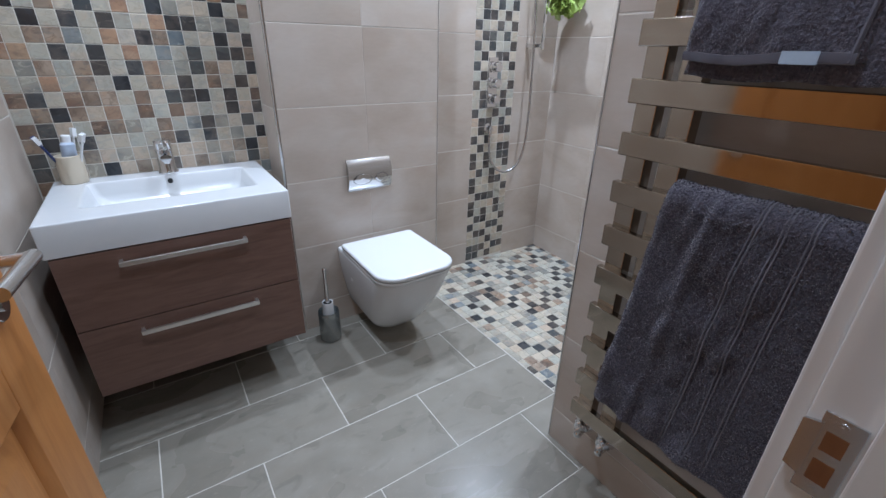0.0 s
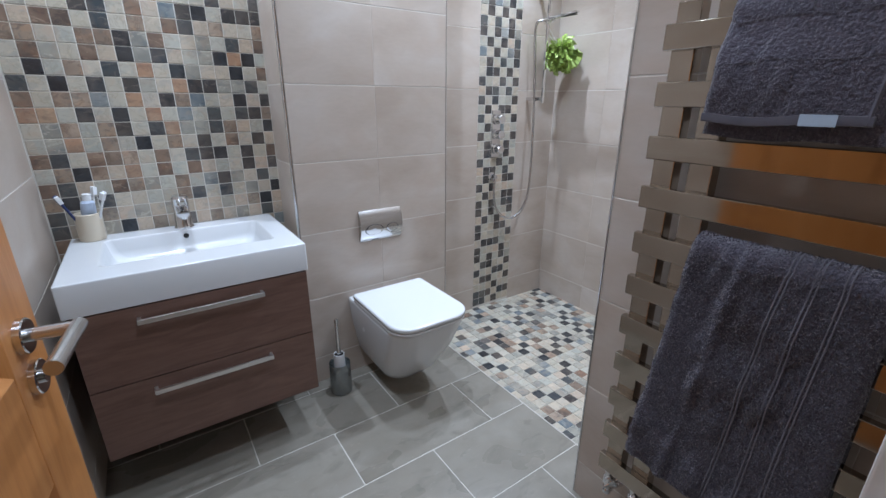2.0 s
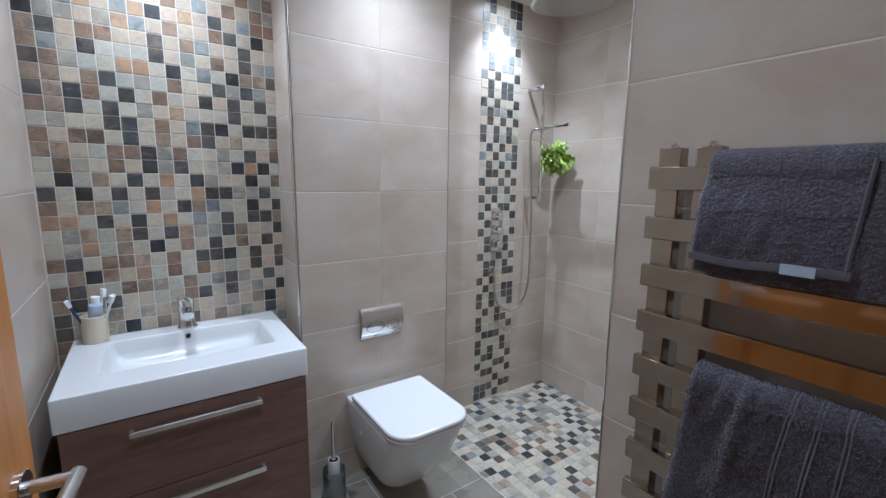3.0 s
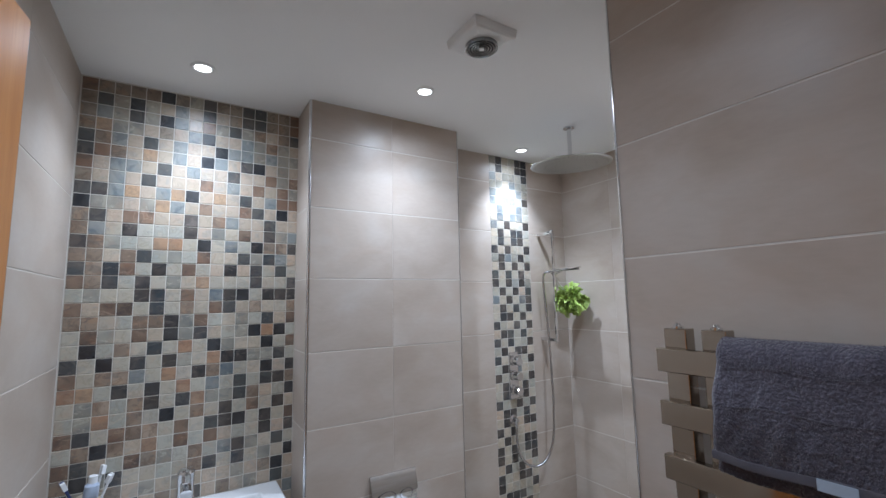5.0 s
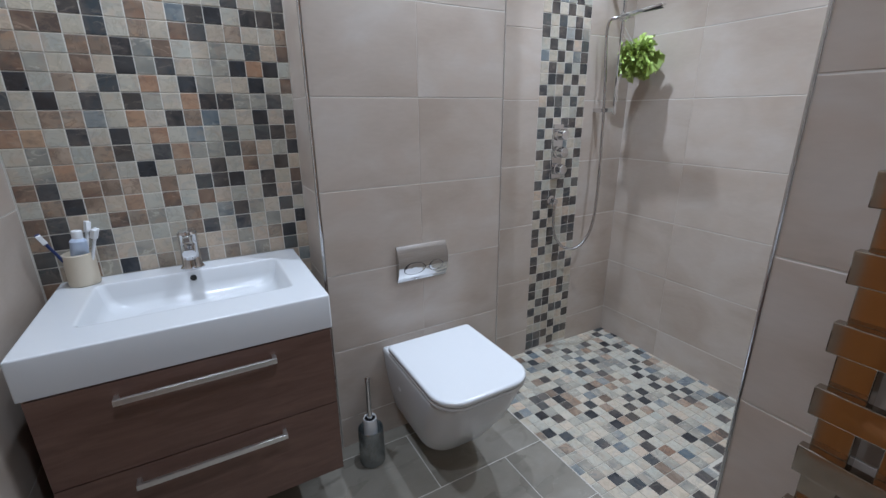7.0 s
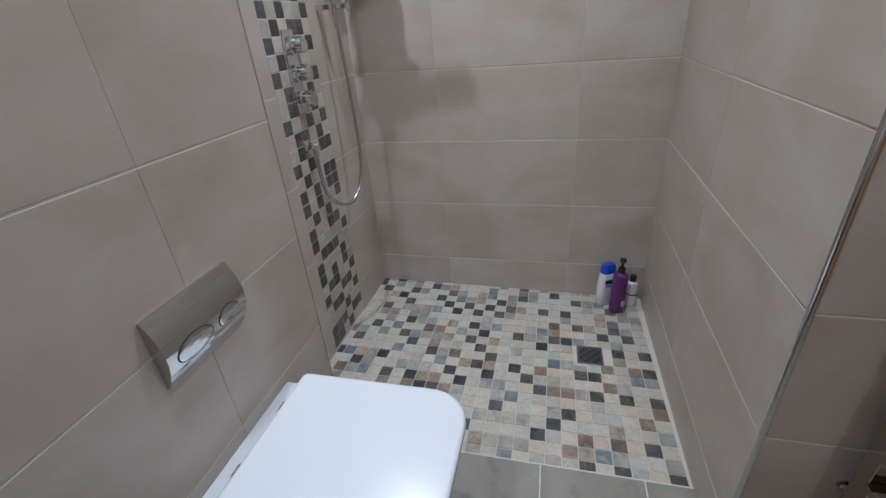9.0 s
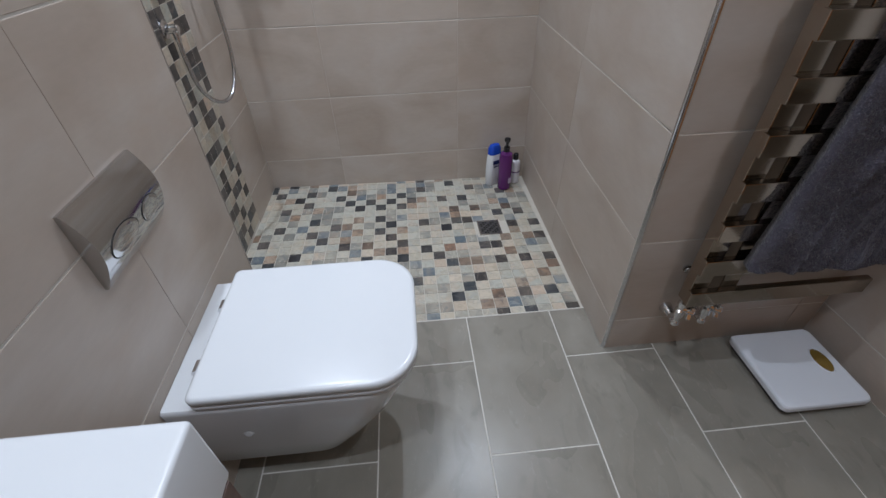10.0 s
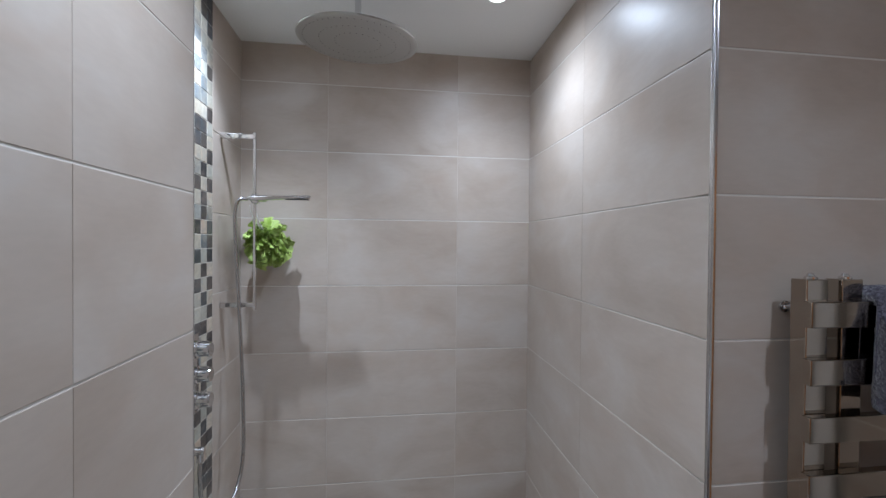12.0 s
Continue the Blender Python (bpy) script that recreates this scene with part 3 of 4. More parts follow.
def toothbrush(m, colour):
    b = thing("toothbrush", "slim toothbrush standing in the cream tumbler", "toothbrush", "toothbrushes in the tumbler", m)
    part("stem", joined(sweep(curve([(0, 0, 0), (0, 0.002, 0.06), (0, 0, 0.11), (0, 0.001, 0.145)]), 0.0042, 10), boxes((-0.0068, 0.0068, -0.002, 0.005, 0.132, 0.166), bevel=0.0024)), colour, b)
    part("bristles", boxes((-0.0064, 0.0064, -0.014, -0.002, 0.136, 0.164), bevel=0.001), WHITE_PLASTIC, b)


toothbrush(pose(0.120, 2.888, BZ1 + 0.022, 6, -24, 20), NAVY_PLASTIC)
toothbrush(pose(0.143, 2.893, BZ1 + 0.022, 4, 24, -30), WHITE_PLASTIC)
toothbrush(pose(0.138, 2.907, BZ1 + 0.020, -5, 12, 30), WHITE_PLASTIC)
paste = thing("toothpaste_tube", "white and pale blue toothpaste tube standing cap up in the tumbler", "toothpaste", m=pose(0.130, 2.889, BZ1 + 0.023, 3, 4, 20))
part("tube", loft([rrect(-w, w, -d, d, z, (min(w, d) * 0.95,) * 4) for w, d, z in ((0.024, 0.0022, 0), (0.024, 0.006, 0.02), (0.022, 0.014, 0.07), (0.0205, 0.0185, 0.112), (0.014, 0.014, 0.120))]), plain("toothpaste_blue_white", (0.55, 0.64, 0.80), 0.3, vary=0.3, scale=45), paste)
part("cap", lathe([(0.0135, 0.120), (0.0135, 0.141), (0.012, 0.143)], 20), WHITE_PLASTIC, paste)

# ---- toilet ----
WX = 1.180
toilet = thing("toilet", "white wall-hung toilet with its square lid closed", "toilet")


def pan_ring(w, yb, yf, z, rf, rb=0.004):
    return rrect(WX - w, WX + w, yf, yb, z, (rb, rb, rf, rf), 9)


WB = BOX_Y - 0.001
part("pan", loft([pan_ring(0.096, WB, 2.462, 0.070, 0.070), pan_ring(0.116, WB, 2.432, 0.079, 0.082), pan_ring(0.137, WB, 2.395, 0.118, 0.095), pan_ring(0.152, WB, 2.345, 0.190, 0.100),
                  pan_ring(0.164, WB, 2.300, 0.260, 0.105), pan_ring(0.173, WB, 2.270, 0.330, 0.105), pan_ring(0.178, WB, 2.250, 0.385, 0.100), pan_ring(0.178, WB, 2.248, 0.396, 0.100), pan_ring(0.174, WB - 0.001, 2.253, 0.400, 0.096)]), CERAMIC, toilet, smooth=60)
part("seat", loft([pan_ring(0.177, 2.668, 2.242, 0.4015, 0.092, 0.014), pan_ring(0.180, 2.671, 2.239, 0.405, 0.094, 0.016), pan_ring(0.180, 2.671, 2.239, 0.4135, 0.094, 0.016), pan_ring(0.178, 2.669, 2.241, 0.4155, 0.092, 0.014)]), CERAMIC, toilet, smooth=50)
part("lid", loft([pan_ring(0.178, 2.669, 2.240, 0.4185, 0.092, 0.014), pan_ring(0.1815, 2.672, 2.236, 0.421, 0.095, 0.017), pan_ring(0.1815, 2.672, 2.236, 0.431, 0.095, 0.017), pan_ring(0.1795, 2.670, 2.238, 0.4355, 0.093, 0.015), pan_ring(0.174, 2.665, 2.244, 0.438, 0.088, 0.010), pan_ring(0.171, 2.662, 2.247, 0.4382, 0.085, 0.008), pan_ring(0.166, 2.657, 2.252, 0.4382, 0.080, 0.006)]), CERAMIC, toilet, smooth=60)
for sx in (-0.085, 0.085):
    part("hinge", moved(lathe([(0.0095, -0.014), (0.0095, 0.014)], 18), pose(WX + sx, 2.683, 0.4085, 0, 90, 0)), CHROME, toilet, "chrome lid hinge")
for sx in (-1, 1):
    part("fixing_cap", moved(lathe([(0.011, 0), (0.011, 0.002), (0.008, 0.004)], 20), pose(WX + sx * 0.1655, 2.600, 0.285, 0, sx * 84, 0)), CERAMIC, toilet)

flush = thing("flush_plate", "curved chrome dual flush plate on the tiled wall above the toilet", "flush plate")
FX0, FX1, FZ0, FZ1 = 1.075, 1.286, 0.658, 0.801
prof = [(0.0, FZ0), (0.004, FZ0)] + [(0.006 + 0.024 * math.sin(math.pi * k / 14) ** 0.9, FZ0 + (FZ1 - FZ0) * k / 14) for k in range(15)] + [(0.004, FZ1), (0.0, FZ1)]
part("plate", loft([[(x, BOX_Y - 0.0002 - d, z) for d, z in prof] for x in (FX0, FX1)]), PLATE_CHROME, flush, smooth=30)


def plate_depth(z):
    return 0.006 + 0.024 * math.sin(math.pi * min(1, max(0, (z - FZ0) / (FZ1 - FZ0)))) ** 0.9


def oval(bx, rx, rz, steps):
    """Rings of an oval lying on the curved plate, from (scale, lift) pairs."""
    return loft([[(bx + rx * k * math.cos(a), BOX_Y - 0.0002 - plate_depth(0.713 + rz * k * math.sin(a)) - h, 0.713 + rz * k * math.sin(a)) for a in np.linspace(0, 2 * math.pi, 41)[:-1]] for k, h in steps])


for bx, rx, rz in ((1.140, 0.043, 0.024), (1.232, 0.029, 0.021)):
    # a thin raised ring, coloured near-black as the gap's shade
    part("button_gap", oval(bx, rx, rz, ((1.06, -0.0004), (1.06, 0.0005), (0.98, 0.0005))), RECESS_SHADE, flush, "dark ring laid on as the shade of the gap round the button")
    part("button", oval(bx, rx, rz, ((1.0, 0.0001), (1.0, 0.0012), (0.97, 0.0016), (0.7, 0.0018), (0.3, 0.0018))), PLATE_CHROME, flush, "oval chrome push button")


brush = thing("toilet_brush", "toilet brush in a silvery crackled glass holder on the floor", "toilet brush", m=pose(0.892, 2.612, 0))
part("holder", lathe([(0.044, 0), (0.048, 0.005), (0.0485, 0.012), (0.0470, 0.150), (0.0455, 0.153), (0.044, 0.150), (0.043, 0.02), (0.003, 0.016)], 36), FOIL, brush)
part("brush_head", lathe([(0.026, 0.03), (0.027, 0.05), (0.026, 0.150), (0.0245, 0.196), (0.0230, 0.198), (0.0205, 0.196), (0.0205, 0.190), (0.009, 0.190)], 28), WHITE_PLASTIC, brush, "white brush collar")
# no real plug: a black disc paints the shade in the open collar
part("collar_mouth", lathe([(0.0203, 0.1905), (0.0203, 0.1925), (0.008, 0.1925)], 28), BLACK_PLASTIC, brush, "black disc standing for the shaded mouth of the collar")
part("stick", lathe([(0.0100, 0.191), (0.0100, 0.208), (0.0080, 0.213), (0.0075, 0.345), (0.0088, 0.35), (0.0088, 0.366), (0.006, 0.370)], 20), CHROME, brush)

# ---- towel radiator ----
rad = thing("towel_radiator", "tall towel radiator of flat bronze-tinted chrome bars", "radiator")
for k in range(11):
    zt = 1.421 - 0.110 * k
    part("bar", boxes((1.256, 1.275, 1.015, 1.520, zt - 0.050, zt), bevel=0.002), RAIL_METAL, rad)
for yc in (1.487, 1.408):
    post = part("post", boxes((1.2752, 1.309, yc - 0.024, yc + 0.024, 0.265, 1.462), bevel=0.002), RAIL_METAL, rad)
    part("end_cap", moved(lathe([(0.011, 0), (0.011, 0.004), (0.007, 0.006), (0.005, 0.011)], 18), pose(1.290, yc, 1.462)), CHROME, post)
for yc, zc in ((1.487, 1.400), (1.408, 1.400), (1.487, 0.330), (1.408, 0.330)):
    part("bracket", moved(lathe([(0.012, 0), (0.012, 0.004), (0.006, 0.006), (0.006, 0.034), (0.010, 0.036), (0.010, 0.0405)], 18), pose(RAD_X - 0.0005, yc, zc, 0, -90, 0)), CHROME, rad)
for yc in (1.500, 1.421):
    valve = part("valve", joined(moved(lathe([(0.008, -0.020), (0.012, -0.016), (0.012, -0.004), (0.009, 0.000), (0.009, 0.018), (0.014, 0.020), (0.0145, 0.042), (0.010, 0.046), (0.010, 0.058), (0.013, 0.060), (0.013, 0.072), (0.009, 0.074), (0.009, 0.082)], 20), pose(1.290, yc, 0.183)),
                                 moved(lathe([(0.0085, 0), (0.0085, 0.036), (0.012, 0.038), (0.012, 0.050)], 16), pose(RAD_X - 0.0005, yc, 0.176, 0, -90, 0)),
                                 moved(lathe([(0.019, 0), (0.019, 0.003), (0.010, 0.030), (0.009, 0.032)], 24), pose(RAD_X - 0.0005, yc, 0.176, 0, -90, 0))), CHROME, rad, "chrome angled radiator valve")
    part("valve_head", moved(joined(lathe([(0.008, 0.004), (0.008, 0.012), (0.0125, 0.014), (0.0125, 0.030), (0.009, 0.033)], 16), boxes((-0.027, 0.027, -0.0055, 0.0055, 0.016, 0.028), (-0.0055, 0.0055, -0.027, 0.027, 0.016, 0.028), bevel=0.0022)), pose(1.288, yc, 0.232) @ pose(0, 0, 0, 0, 0, 62) @ pose(0, 0, 0, 0, -96, 0) @ pose(0, 0, 0, 0, 0, 38)), CHROME, valve, "chrome cross-shaped valve head", smooth=15)


def pile(t, me, seed, cx, bare):
    long = 1.0 if seed < 1.5 else 0.55
    """Short loops of yarn that stand off the outer side of the cloth."""
    pick = random.Random(seed)
    vs, fs = [], []
    faces = [f for f in me.polygons if len(f.vertices) == 4 and f.area > 1e-7 and (f.center.x < cx - 0.018 or f.normal.z > 0.3) and not bare[0] < f.center.z < bare[1]]
    for f in faces:
        for _ in range(2):
            a, b = pick.random(), pick.random()
            q = [me.vertices[i].co for i in f.vertices]
            c = q[0].lerp(q[1], a).lerp(q[3].lerp(q[2], a), b)
            d = (f.normal + Vector((pick.gauss(0, 0.55), pick.gauss(0, 0.55), pick.gauss(-0.3, 0.55)))).normalized()
            s = d.cross(Vector((pick.gauss(0, 1), pick.gauss(0, 1), pick.gauss(0, 1)))).normalized() * 0.0016 * long
            k = len(vs)
            vs += [c - f.normal * 0.0008 - s, c - f.normal * 0.0008 + s, c + d * long * pick.uniform(0.0024, 0.0052)]
            fs.append((k, k + 1, k + 2))
    out = bpy.data.meshes.new("terry_nap")
    out.from_pydata(vs, [], fs)
    out.materials.append(TERRY)
    ob = tagged(new("terry_nap", out), kind="stuff")
    ob.parent = t


def draped(name, label, y0, y1, ztop, zfront, zback, swell, lean, flare, seed, under=None, smooth_band=(0, 0)):
    """A folded thick towel over a bar: a closed shell whose front hangs to zfront and back to zback; its far edge spreads downwards by flare."""
    t = under or thing(name, label, "towel")
    ny, cx, r = 100, 1.262, 0.021 + swell
    nf, nb = max(24, int((ztop - zfront) / 0.004)), max(16, int((ztop - zback) / 0.012))
    line = [(cx - r - lean * (1 - k / nf), zfront + (ztop - r - zfront) * k / nf, 1) for k in range(nf)]
    line += [(cx - r * math.cos(math.pi * k / 14), ztop - r + r * math.sin(math.pi * k / 14), 0.8) for k in range(15)]
    line += [(cx + 0.020, ztop - r - (ztop - r - zback) * k / nb, 0.15) for k in range(1, nb + 1)]
    line += [(cx + 0.0125, z, 0.0) for z in (zback + 0.004, ztop - r)] + [(cx - 0.0125, z, 0.0) for z in (ztop - r, zfront + 0.02)] + [(cx - 0.0150, zfront + 0.006, 0.2)]
    off = Vector((seed * 3.1, seed * 1.7, 0))

    def swellings(y, z):
        s = Vector((0, y * 7, z * 4)) + off
        return 0.021 * noise.noise(s) + 0.011 * noise.noise(s * 2.6) + 0.006 * noise.noise(Vector((0, y * 34 + z * 10, z * 9)) + off) + 0.009 * math.exp(-((y + (z - 0.7) * 0.12 - 1.305) / 0.012) ** 2) * (seed < 1.5)

    def front(y, z):
        return cx - r - lean * (ztop - z) / (ztop - zfront) - max(-0.002, swellings(y, z)) - 0.004

    rings_ = []
    for j in range(ny + 1):
        v = j / ny
        pull = max(0.0, 1 - min(v, 1 - v) * (y1 - y0) / 0.014) ** 2 * 0.012
        ring = []
        for x, z, w in line:
            drop = max(0.0, (ztop - z) / (ztop - zfront))
            y = y0 + (y1 - y0) * v + flare * v * drop
            d = max(-0.002, swellings(y, z)) + 0.0016 * noise.noise(Vector((0, y * 110, z * 110)) + off) + 0.0012 * noise.noise(Vector((x * 50, y * 230, z * 230)) + off)
            hang = 0.012 * noise.noise(Vector((y * 9, seed, 0.3))) * max(0, 1 - (z - zfront) / 0.12) if w else 0
            yy = y + (0.005 * noise.noise(Vector((z * 18, seed + 5 * round(v), 0))) if w else 0)
            out = x - (d + 0.004) * w + pull * w
            ring.append((min(out, cx - 0.0130) if w in (1, 0.2) else out, yy, z + hang))
        rings_.append(ring)
    cloth = part("under_layer" if under else "cloth", loft(rings_), TERRY, t, smooth=0)
    cloth.data.shade_smooth()
    pile(t, cloth.data, seed, cx, smooth_band)
    return t, front


towel_low, low_front = draped("bath_towel", "thick dark grey bath towel with pale ribs, over the radiator", 1.062, 1.372, 1.018, 0.425, 0.50, 0.014, 0.012, 0.062, 1.0)
towel_top, top_front = draped("hand_towel", "folded dark grey hand towel with a pale label, over the radiator", 1.142, 1.382, 1.452, 1.236, 1.25, 0.017, 0.012, 0.014, 2.0, None, (1.335, 1.405))
for k, (ry, rb) in enumerate(((1.200, 1.244), (1.162, 1.190), (1.124, 1.146))):
    for side in (-0.0032, 0.0032):
        pts = []
        for z in np.linspace(0.445, 0.975, 40):
            f = (1 - z) / 0.55
            pts.append((low_front(ry + (rb - ry) * f, z) - 0.0012, ry + (rb - ry) * f + side + 0.002 * math.sin(z * 9 + k), z))
        pts += [(1.262 - 0.0370 * math.cos(a), ry + side, 0.985 + 0.0345 * math.sin(a)) for a in np.linspace(0.15, 1.5, 6)]
        part("rib", sweep(pts, 0.0017, 6), PIPING, towel_low, "pale woven rib")
draped("", "", 1.096, 1.386, 1.444, 1.212, 1.25, 0.004, 0.004, 0.010, 3.0, towel_top)
hem_rows = []
for j in range(41):
    y = 1.152 + (1.392 - 1.152) * j / 40
    x, z0 = top_front(y, 1.245) - 0.001, 1.236 + 0.012 * noise.noise(Vector((y * 9, 2.0, 0.3)))
    hem_rows.append([(x + 0.004, y, z0 + 0.014), (x - 0.0015, y, z0 + 0.013), (x - 0.0025, y, z0 + 0.006), (x - 0.001, y, z0 - 0.001), (x + 0.005, y, z0 - 0.002)])
part("hem", loft(hem_rows), BAND, towel_top, "smooth woven hem")
for zb in (1.337, 1.403):
    part("band_edge", sweep([(top_front(y, zb) - 0.0005, y, zb + 0.003 * math.sin(y * 40)) for y in np.linspace(1.150, 1.372, 30)], 0.0007, 6), BAND, towel_top, "woven band edge")
side_rows = [[(top_front(1.150, z) + dx, 1.1435 + 0.014 * (1.45 - z) / 0.21 + dy, z) for dx, dy in ((0.006, -0.001), (-0.001, -0.002), (-0.0035, 0.001), (-0.002, 0.004), (0.005, 0.005))] for z in np.linspace(1.240, 1.428, 20)]
part("side_hem", loft(side_rows), BAND, towel_top, "woven side hem")
lx0 = min(r[1][0] for r in hem_rows[8:18])
part("care_label", box(lx0 - 0.0045, lx0 - 0.0035, 1.192, 1.240, 1.236, 1.254, 0.0004), LABEL_CLOTH, towel_top, "small pale blue cloth label")

# ---- bathroom scale ----
scales = thing("bathroom_scales", "flat white bathroom scales with an amber dial, on the floor", "bathroom scales", m=pose(1.193, 1.131, 0, 0, 0, 0))
part("base", loft([rrect(-0.118, 0.118, -0.120, 0.120, z, (0.016,) * 4) for z in (0.004, 0.022)]), RUBBER, scales)
part("platform", loft([rrect(-0.128 + e, 0.128 - e, -0.130 + e, 0.130 - e, z, (0.020,) * 4) for e, z in ((0.002, 0.020), (0.0, 0.022), (0.0, 0.036), (0.003, 0.041), (0.008, 0.0425), (0.012, 0.0425))]), SCALE_WHITE, scales)
part("dial_rim", loft([[(0.008 + 0.041 * k * math.cos(a), -0.082 + 0.0215 * k * math.sin(a), z) for a in np.linspace(0, 2 * math.pi, 41)[:-1]] for k, z in ((1.12, 0.0424), (1.08, 0.0445), (1.0, 0.0440))]), SCALE_WHITE, scales)
part("dial", loft([[(0.008 + 0.041 * k * math.cos(a), -0.082 + 0.0215 * k * math.sin(a), z) for a in np.linspace(0, 2 * math.pi, 41)[:-1]] for k, z in ((1.0, 0.0430), (0.97, 0.0446), (0.5, 0.0456))]), SCALE_DIAL, scales)
for fx, fy in ((-0.1, -0.1), (0.1, -0.1), (-0.1, 0.1), (0.1, 0.1)):
    part("foot", moved(lathe([(0.010, 0), (0.010, 0.005)], 14), pose(fx, fy, 0)), RUBBER, scales)

# ---- shower fittings ----
mixer = thing("shower_valve", "chrome shower valve with three round controls on the mosaic", "shower valve")
part("cover_plate", box(2.022, 2.086, BACK_Y - 0.008, BACK_Y - 0.0005, 0.955, 1.220, 0.002), CHROME, mixer)
for kz in (1.170, 1.086, 1.003):
    knob = part("control", moved(lathe([(0.029, 0), (0.029, 0.012), (0.024, 0.014), (0.024, 0.048), (0.022, 0.051), (0.004, 0.0515)], 32), pose(2.054, BACK_Y - 0.0082, kz, 90, 0, 0)), CHROME, mixer, "round chrome control knob")
    part("pointer", boxes((2.052, 2.056, BACK_Y - 0.052, BACK_Y - 0.024, kz + 0.0235, kz + 0.0275), bevel=0.0008), CHROME, knob)
elbow = thing("shower_outlet", "round chrome outlet elbow of the shower hose", "shower outlet")
part("wall_plate", moved(lathe([(0.026, 0), (0.026, 0.006), (0.014, 0.010), (0.013, 0.040), (0.010, 0.044)], 28), pose(2.035, BACK_Y - 0.0005, 0.842, 90, 0, 0)), CHROME, elbow)
part("outlet", moved(lathe([(0.010, 0), (0.011, 0.03)], 20), pose(2.035, BACK_Y - 0.032, 0.806)), CHROME, elbow)

RX, RY = 2.290, 2.814
riser = thing("shower_rail", "slim vertical chrome shower rail with wall brackets and slider", "shower rail")
part("bar", box(RX - 0.004, RX + 0.012, RY - 0.005, RY + 0.005, 1.262, 1.945, 0.002), CHROME, riser)
for bz in (1.928, 1.282):
    part("bracket", box(RX - 0.005, RX + 0.013, RY - 0.006, BACK_Y - 0.0005, bz - 0.010, bz + 0.010, 0.003), CHROME, riser)
part("slider", joined(box(RX - 0.012, RX + 0.020, RY - 0.016, RY + 0.012, 1.672, 1.708, 0.005), moved(lathe([(0.012, -0.022), (0.014, 0.022)], 20), pose(RX + 0.002, RY - 0.022, 1.692, 90, 0, 0))), CHROME, riser)
handset = thing("shower_handset", "slim straight chrome hand shower resting in the slider", "hand shower")
part("wand", loft([rrect(-w, w, -h, h, 0, (h * 0.9,) * 4) and [(RX - 0.012 + px * w, RY - d, 1.692 + lift + pz * h) for px, pz, _ in rrect(-1, 1, -1, 1, 0, (0.7,) * 4)]
                   for d, w, h, lift in ((-0.016, 0.009, 0.009, -0.001), (0.03, 0.010, 0.010, 0.0), (0.09, 0.011, 0.008, 0.003), (0.14, 0.013, 0.007, 0.005), (0.205, 0.013, 0.006, 0.009), (0.212, 0.011, 0.004, 0.009))]), CHROME, handset)
part("spray_face", box(RX - 0.022, RX - 0.002, RY - 0.205, RY - 0.115, 1.6885, 1.6915, 0.001), RUBBER, handset)
hose = solid("shower_hose", sweep(curve([(2.035, BACK_Y - 0.032, 0.808), (2.034, BACK_Y - 0.032, 0.74), (2.050, BACK_Y - 0.036, 0.655), (2.092, BACK_Y - 0.055, 0.598), (2.150, BACK_Y - 0.078, 0.585), (2.210, BACK_Y - 0.092, 0.625),
                                         (2.252, BACK_Y - 0.098, 0.72), (2.272, BACK_Y - 0.092, 0.90), (2.280, BACK_Y - 0.080, 1.15), (2.278, BACK_Y - 0.068, 1.40), (2.268, BACK_Y - 0.062, 1.58), (2.262, BACK_Y - 0.066, 1.650), (2.264, BACK_Y - 0.080, 1.684), (2.278, BACK_Y - 0.104, 1.688)], 14), 0.0068, 16),
             plain("ribbed_chrome_hose", (0.62, 0.62, 0.63), 0.18, 1.0, vary=0.25, scale=900, relief=0.001, stretch=(0.02, 0.02, 1)), "flexible chrome shower hose hanging in a long loop", "shower hose")

puff = thing("bath_puff", "ruffled lime green net bath puff hanging from the shower rail", "bath puff")
rng = random.Random(4)
for cluster in range(3):
    pieces = []
    for i in range(46):
        d = Vector((rng.gauss(0, 1), rng.gauss(0, 1), rng.gauss(-0.25, 0.9))).normalized()
        s = d.cross(Vector((rng.gauss(0, 1), rng.gauss(0, 1), rng.gauss(0, 1)))).normalized()
        u = d.cross(s)
        R, w = rng.uniform(0.045, 0.104), rng.uniform(0.010, 0.026)
        rows_ = []
        for a in range(6):
            k = a / 5
            wob = [rng.uniform(-0.008, 0.008) for _ in range(7)]
            droop = Vector((0.004, -0.006, -0.030)) * k * k
            rows_.append([Vector((2.404, 2.797, 1.548)) + d * (0.008 + R * k) + droop + s * (w * (0.30 + 1.1 * k) * (b / 3 - 1)) + u * (wob[b] + 0.008 * k * (1 if b % 2 else -1)) for b in range(7)])
        pieces.append(loft(rows_, cap0=False, cap1=False, close=False))
    part("netting", joined(*pieces), PUFF, puff, smooth=180)
part("cord", sweep(curve([(2.292, 2.832, 1.665), (2.318, 2.832, 1.630), (2.380, 2.803, 1.560), (2.330, 2.816, 1.630), (2.292, 2.816, 1.665)]), 0.0015, 6), WHITE_PLASTIC, puff)

HEAD_TILT = Matrix.Rotation(radians(-4), 4, Vector((-0.6, 0.8, 0)))
rain = thing("rain_shower_head", "large thin round chrome rain shower head under the ceiling", "shower head")
RHX, RHY, RHZ = 2.035, 2.411, 2.200
